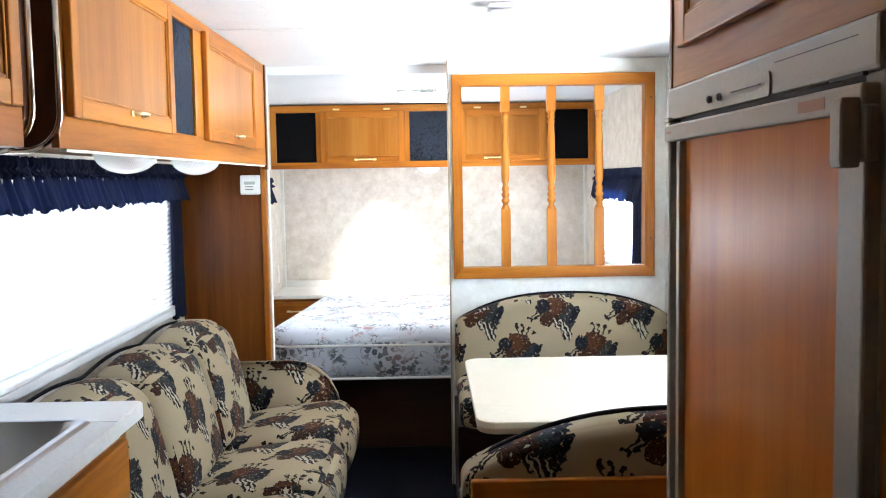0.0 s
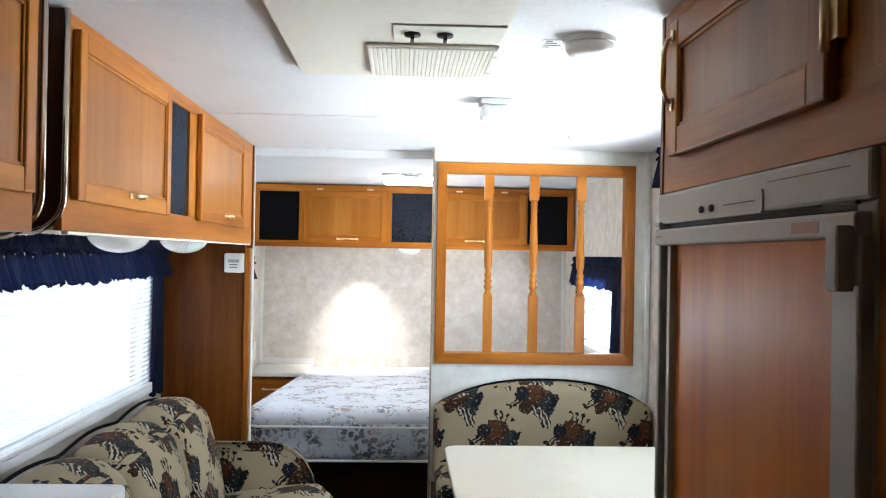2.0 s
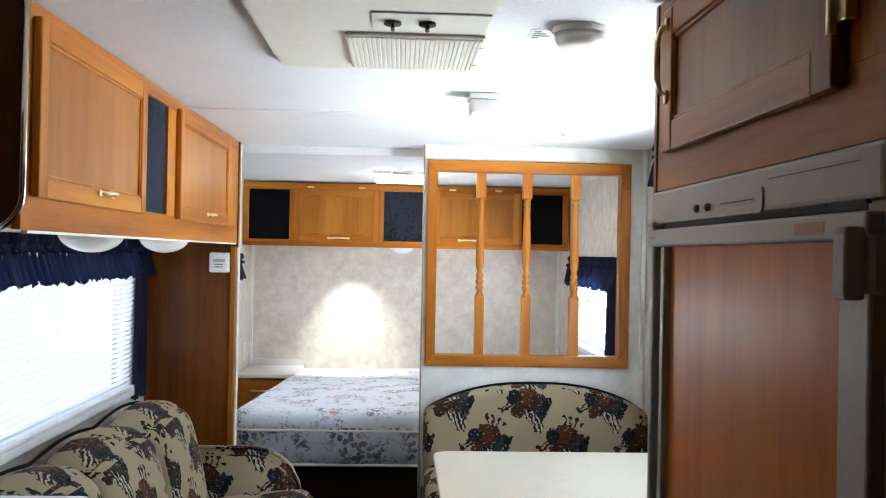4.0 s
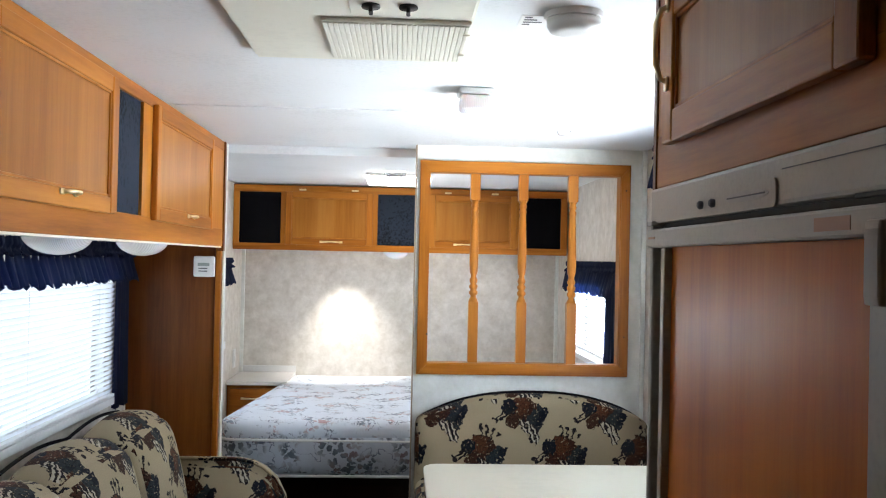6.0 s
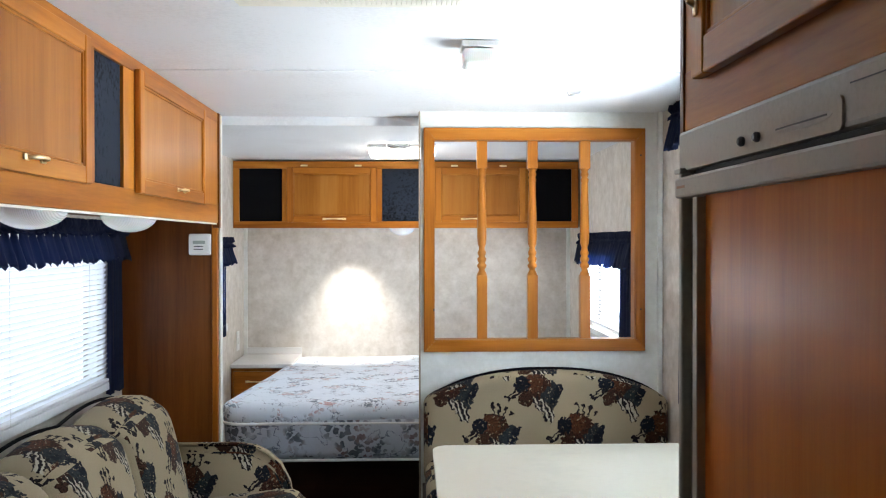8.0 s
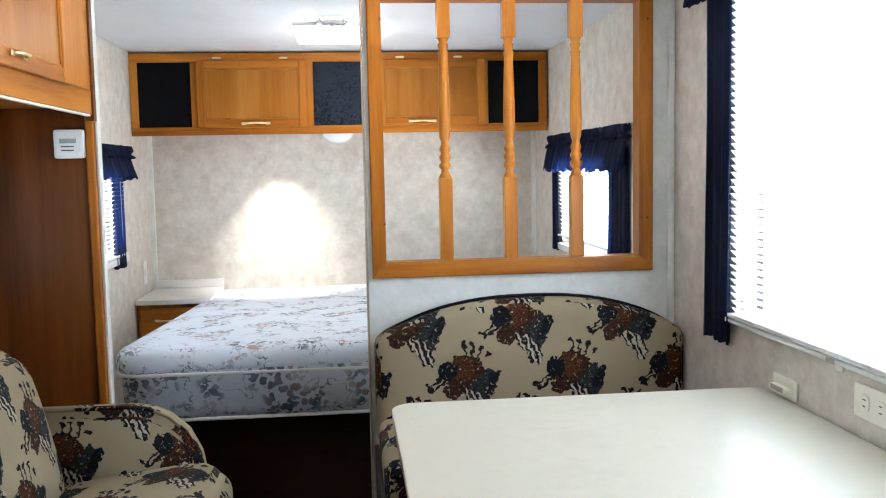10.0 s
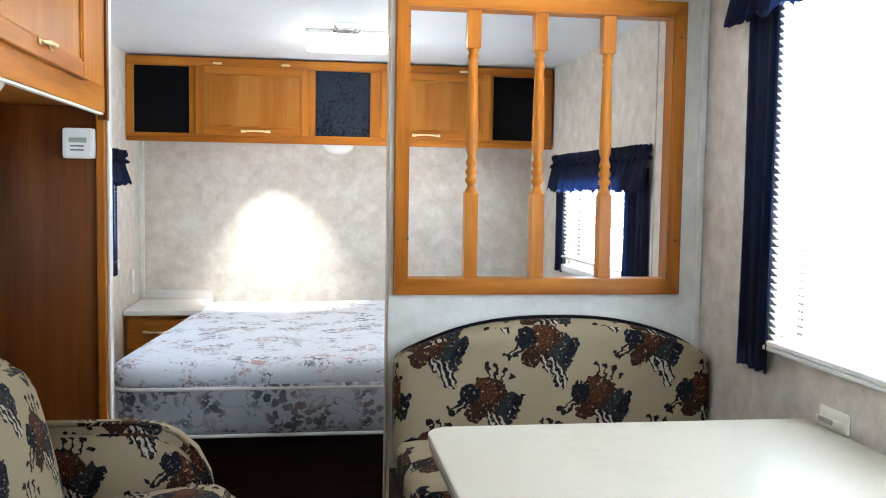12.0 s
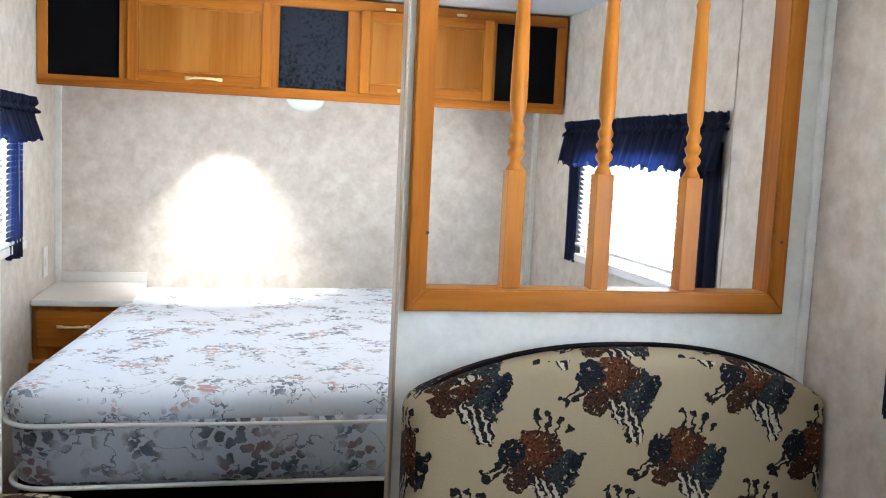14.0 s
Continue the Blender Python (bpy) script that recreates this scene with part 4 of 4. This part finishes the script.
# ---- dinette ----
def bench(yb, s, label, top=0.925, fall=0.115, x0=0.062):
    """A bench whose backrest stands at yb; s: +1 when it faces +y."""
    t = thing("dinette_bench", label, "bench", "dinette benches")
    x1 = 1.056
    cx = (x0 + x1) / 2

    def arch(p):
        u = (p.x - cx) / (x1 - x0) * 2
        k = max(0, (p.z - 0.46) / (top - 0.46))
        p.z -= fall * abs(u) ** 2.4 * k
        p.y += s * 0.012 * (1 - k)
        return p
    a, b = sorted((yb + s * 0.004, yb + s * 0.125))
    part("backrest", soft_box(x0, x1, a, b, 0.46, top, 0.035, (0.0, 0.012, 0.0), 18, arch), CLOTH, t, smooth=True)

    def edge(y, dz):
        return [(x0 + 0.006 + (x1 - x0 - 0.012) * k / 40, y, top + dz - fall * abs(-1 + 2 * k / 40) ** 2.4 - 0.028 * (abs(-1 + 2 * k / 40) ** 14)) for k in range(41)]
    part("piping", tube(edge(yb + s * 0.07, 0.002), 0.0075, 8), PIPING, t, "black piping over the arched back", True)
    c, d = sorted((yb + s * 0.10, yb + s * 0.58))
    part("seat_cushion", soft_box(x0 + 0.005, x1, c, d, 0.42, 0.545, 0.04, (0, 0, 0.015), 14), CLOTH, t, smooth=True)
    c, d = sorted((yb + s * 0.005, yb + s * 0.54))
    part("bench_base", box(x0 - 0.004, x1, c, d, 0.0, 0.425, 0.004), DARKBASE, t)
    if s > 0:
        part("back_board", box(x0 + 0.02, x1, yb - 0.02, yb - 0.001, 0.0, 0.74, 0.004), OAK[0], t, "oak board closing the bench's back")
    return t


bench(PY - 0.006, -1, "arched beige patterned dinette bench against the dividing wall", 0.902, 0.115)
bench(2.10, 1, "arched beige patterned dinette bench beside the refrigerator", 0.875, 0.13, 0.02)


def table():
    t = thing("dinette_table", "cream laminate dinette table with rounded corners", "table")
    o = rounded(0.083, 1.052, 2.60, 3.525, 0.06, (1, 0, 0, 1), 8)
    part("tabletop", prism(o, 2, 0.712, 0.730, 0.002), LAMINATE, t)
    part("edge_band", prism(rounded(0.085, 1.05, 2.602, 3.523, 0.06, (1, 0, 0, 1), 8), 2, 0.695, 0.7115, 0.002), EDGE, t, "tan edge band")
    part("leg", lathe([(0.10, 0), (0.09, 0.012), (0.035, 0.03), (0.032, 0.66), (0.08, 0.694)], 20, (0.6, 3.06, 0)), STEEL, t, smooth=True)
    part("wall_rail", box(1.03, 1.056, 2.7, 3.4, 0.66, 0.694, 0.003), ALU, t)
    return t


table()


def wall_socket(y0, y1, z0, z1, label, name, sockets):
    t = thing(name, label, "socket")
    part("cover_plate", soft_box(WR - 0.009, WR - 0.0005, y0, y1, z0, z1, 0.004, n=3), CREAM, t)
    if sockets:
        for yc in (y0 + (y1 - y0) * 0.30, y0 + (y1 - y0) * 0.70):
            part("receptacle", prism(rounded(yc - 0.017, yc + 0.017, (z0 + z1) / 2 - 0.017, (z0 + z1) / 2 + 0.017, 0.012), 0, WR - 0.0115, WR - 0.0088), CREAM, t)
            for dz in (-0.007, 0.007):
                part("slot", box(WR - 0.0122, WR - 0.0114, yc - 0.006, yc + 0.004, (z0 + z1) / 2 + dz - 0.0012, (z0 + z1) / 2 + dz + 0.0012), RUBBER, t)
    else:
        part("hood", soft_box(WR - 0.028, WR - 0.0085, y0 + 0.015, y1 - 0.015, z0 + 0.012, z1 - 0.02, 0.006, n=3), CREAM, t)
        part("slot", box(WR - 0.0292, WR - 0.0275, y0 + 0.03, y1 - 0.03, z0 + 0.018, z0 + 0.03), GREY, t)
    return t


wall_socket(2.955, 3.10, 0.772, 0.845, "cream double wall socket above the table", "wall_socket", True)
wall_socket(3.345, 3.465, 0.732, 0.782, "small cream hooded wall outlet above the table", "cable_outlet", False)
wall_socket(3.148, 3.176, 0.852, 0.866, "tiny cream clip under the window", "wall_clip", False)


# ---- bedroom ----
def bed():
    t = thing("bed_base", "dark wood bed platform under the mattress", "bed")
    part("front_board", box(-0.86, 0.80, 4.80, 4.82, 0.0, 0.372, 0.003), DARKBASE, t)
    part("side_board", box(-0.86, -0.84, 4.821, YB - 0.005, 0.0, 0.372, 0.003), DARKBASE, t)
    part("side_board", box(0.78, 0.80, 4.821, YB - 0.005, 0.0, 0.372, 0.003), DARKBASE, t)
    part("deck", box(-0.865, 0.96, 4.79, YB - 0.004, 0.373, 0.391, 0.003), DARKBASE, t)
    m = thing("mattress", "bare mattress in pale lilac floral ticking", "mattress")
    x0, x1, y0, y1 = -0.885, 0.80, 4.60, YB - 0.012

    def askew(p):
        """The mattress lies slightly turned on its base; its foot corners are rounded."""
        for cx, sx in ((x0 + 0.12, -1), (x1 - 0.12, 1)):
            dx, dy = p.x - cx, p.y - (y0 + 0.12)
            if dx * sx > 0 and dy < 0:
                k = max(abs(dx), abs(dy)) / math.hypot(dx, dy)
                p.x, p.y = cx + dx * k, y0 + 0.12 + dy * k
        p.x += 0.095 * (p.y - y0)
        if p.y < y0 + 0.5:      # the foot end draws in towards the platform
            p.y += 0.30 * max(0.0, 0.60 - p.z)
        return p

    def sag(p):
        p.z += 0.006 * math.sin(p.x * 5.1 + 1) * math.sin(p.y * 4.3)
        return askew(p)
    part("side_band", soft_box(x0 + 0.012, x1 - 0.012, y0 + 0.012, y1, 0.392, 0.63, 0.045, (0.012, 0.02, 0.0), 14, askew), FLORALSHADED, m, smooth=True)
    part("top_panel", soft_box(x0 - 0.002, x1, y0, y1, 0.575, 0.675, 0.048, (0, 0, 0.012), 20, sag), FLORAL, m, smooth=True)
    for z in (0.587, 0.405):
        o = rounded(x0 + 0.002, x1 - 0.002, y0 + 0.002, y1, 0.12, n=10)
        part("piping", tube([(a + 0.095 * (b - y0), b + (0.30 * max(0.0, 0.60 - z) if b < y0 + 0.5 else 0), z + 0.002 * math.sin(a * 9 + b * 7)) for a, b in o], 0.007, 8, True), WHITE, m, "white piping", True)


bed()


def nightstand():
    t = thing("nightstand", "built-in oak nightstand with a drawer beside the bed", "nightstand")
    part("body", box(WL + 0.003, -0.72, 5.92, YB - 0.004, 0.0, 0.66, 0.002), OAK[2], t)
    part("plinth", box(WL + 0.003, -0.80, 5.85, 5.92, 0.0, 0.45, 0.003), OAK[0], t)
    d = part("drawer", box(WL + 0.02, -0.74, 5.90, 5.92, 0.50, 0.64, 0.004), OAK[0], t)
    h = part("handle", bow_handle(0.10), BRASS, d, "polished brass pull handle", True)
    h.matrix_basis = pose(-0.92, 5.90, 0.58)
    part("top", box(WL + 0.003, -0.70, 5.885, YB - 0.004, 0.662, 0.686, 0.004), COUNTER, t, "pale laminate top")
    part("upstand", box(WL + 0.003, -0.70, YB - 0.018, YB - 0.003, 0.6862, 0.73, 0.003), COUNTER, t)


nightstand()
sw = thing("wall_switch", "small white switch plate on the bedroom wall", "switch")
part("cover_plate", box(WL + 0.0005, WL + 0.008, 6.10, 6.17, 0.74, 0.86, 0.002), WHITE, sw)
part("rocker", box(WL + 0.008, WL + 0.012, 6.12, 6.15, 0.78, 0.82, 0.001), WHITE, sw)


# ---- ceiling fittings ----
def air_unit():
    t = thing("air_conditioner", "cream ceiling air conditioner panel with ribbed grille", "air conditioner")
    x0, x1, y0, y1 = -0.37, 0.125, 1.45, 2.46
    part("cover", prism([(x0, y0), (x1, y0), (x1, y1), (x0, y1)], 2, CEIL - 0.022, CEIL - 0.001, 0.008), CREAM, t)
    part("recess_panel", box(-0.12, 0.118, 1.90, 2.03, CEIL - 0.026, CEIL - 0.0215, 0.002), CREAM, t)
    g = part("grille_frame", box(-0.182, 0.120, 2.07, 2.40, CEIL - 0.030, CEIL - 0.0215, 0.003), CREAM, t)
    me = mesh("slat", box(-0.0043, 0.0043, 2.078, 2.392, -0.003, 0.0, 0.001, 1), CREAM)
    for k in range(28):
        ob = new("slat", me)
        ob.parent, ob.location = g, (-0.174 + k * 0.0106, 0, CEIL - 0.030)
    for y in (2.12, 2.30):
        part("clip", box(0.105, 0.120, y, y + 0.02, CEIL - 0.040, CEIL - 0.036, 0.001), CREAM, g)
    for x in (-0.078, -0.008):
        k = part("knob", lathe([(0.017, 0.0), (0.018, -0.004), (0.017, -0.006)][::-1], 18, (x, 1.965, CEIL - 0.026)), RUBBER, t, "black control knob", True)
        part("grip", box(x - 0.004, x + 0.004, 1.95, 1.98, CEIL - 0.042, CEIL - 0.031, 0.002), RUBBER, k)


air_unit()
sd = thing("smoke_detector", "round white smoke detector on the ceiling", "smoke detector")
part("base", lathe([(0.060, -0.012), (0.060, 0.0)], 28, (0.325, 2.075, CEIL)), WHITE, sd)
part("cap", lathe([(0.030, -0.040), (0.048, -0.036), (0.054, -0.026), (0.055, -0.012)], 28, (0.325, 2.075, CEIL)), WHITE, sd, smooth=True)
lb = thing("ceiling_label", "small white printed label stuck on the ceiling", "label")
part("sheet", box(0.222, 0.282, 2.09, 2.18, CEIL - 0.0015, CEIL - 0.0004), WHITE, lb)
for k in range(4):
    part("print_bar", box(0.23, 0.245 + 0.012 * (k % 3), 2.10 + k * 0.018, 2.106 + k * 0.018, CEIL - 0.0022, CEIL - 0.0014), GREYINK, lb)


def ceiling_lamp(x0, x1, y0, y1, lit, label, CEIL=CEIL, drop=0.062):
    t = thing("ceiling_light", label, "lamp", "ceiling lights")
    part("frame", box(x0 + 0.004, x1 - 0.004, y0 + 0.004, y1 - 0.004, CEIL - 0.018, CEIL - 0.001, 0.004), WHITE, t)
    part("diffuser", soft_box(x0 + 0.008, x1 - 0.008, y0 + 0.008, y1 - 0.008, CEIL - drop, CEIL - 0.0185, 0.012, n=6), LITLENS if lit else LENS, t, "lit white diffuser" if lit else "ribbed white diffuser", True)
    if not lit:
        part("bulb", tube([(x0 + 0.03, (y0 + y1) / 2, CEIL - 0.036), (x1 - 0.03, (y0 + y1) / 2, CEIL - 0.036)], 0.009, 10), CHROME, t)


ceiling_lamp(0.142, 0.252, 2.85, 2.97, False, "small ribbed white ceiling light, off")
ceiling_lamp(-0.215, 0.15, 5.10, 5.48, True, "lit white ceiling light over the bed", BCEIL, 0.044)
dt = thing("ceiling_catch", "small chrome ceiling catch above the dinette", "catch")
part("plate", lathe([(0.035, -0.004), (0.035, 0)], 20, (0.59, 3.64, CEIL)), WHITE, dt)
part("hook", tube([(0.565, 3.64, CEIL - 0.004), (0.57, 3.64, CEIL - 0.018), (0.61, 3.64, CEIL - 0.018), (0.615, 3.64, CEIL - 0.004)], 0.004, 8), STEEL, dt, smooth=True)
vt = thing("vent_crank", "clear plastic crank cover on the bedroom ceiling", "vent")
part("cover", soft_box(-0.11, 0.01, 4.97, 5.05, BCEIL - 0.03, BCEIL - 0.0008, 0.01, n=4), CLEAR, vt)
part("crank_handle", tube([(-0.10, 4.96, BCEIL - 0.008), (-0.085, 4.96, BCEIL - 0.034), (-0.05, 4.96, BCEIL - 0.026), (-0.015, 4.96, BCEIL - 0.034), (0.0, 4.96, BCEIL - 0.008)], 0.005, 8), STEEL, vt, "bent metal crank handle", True)
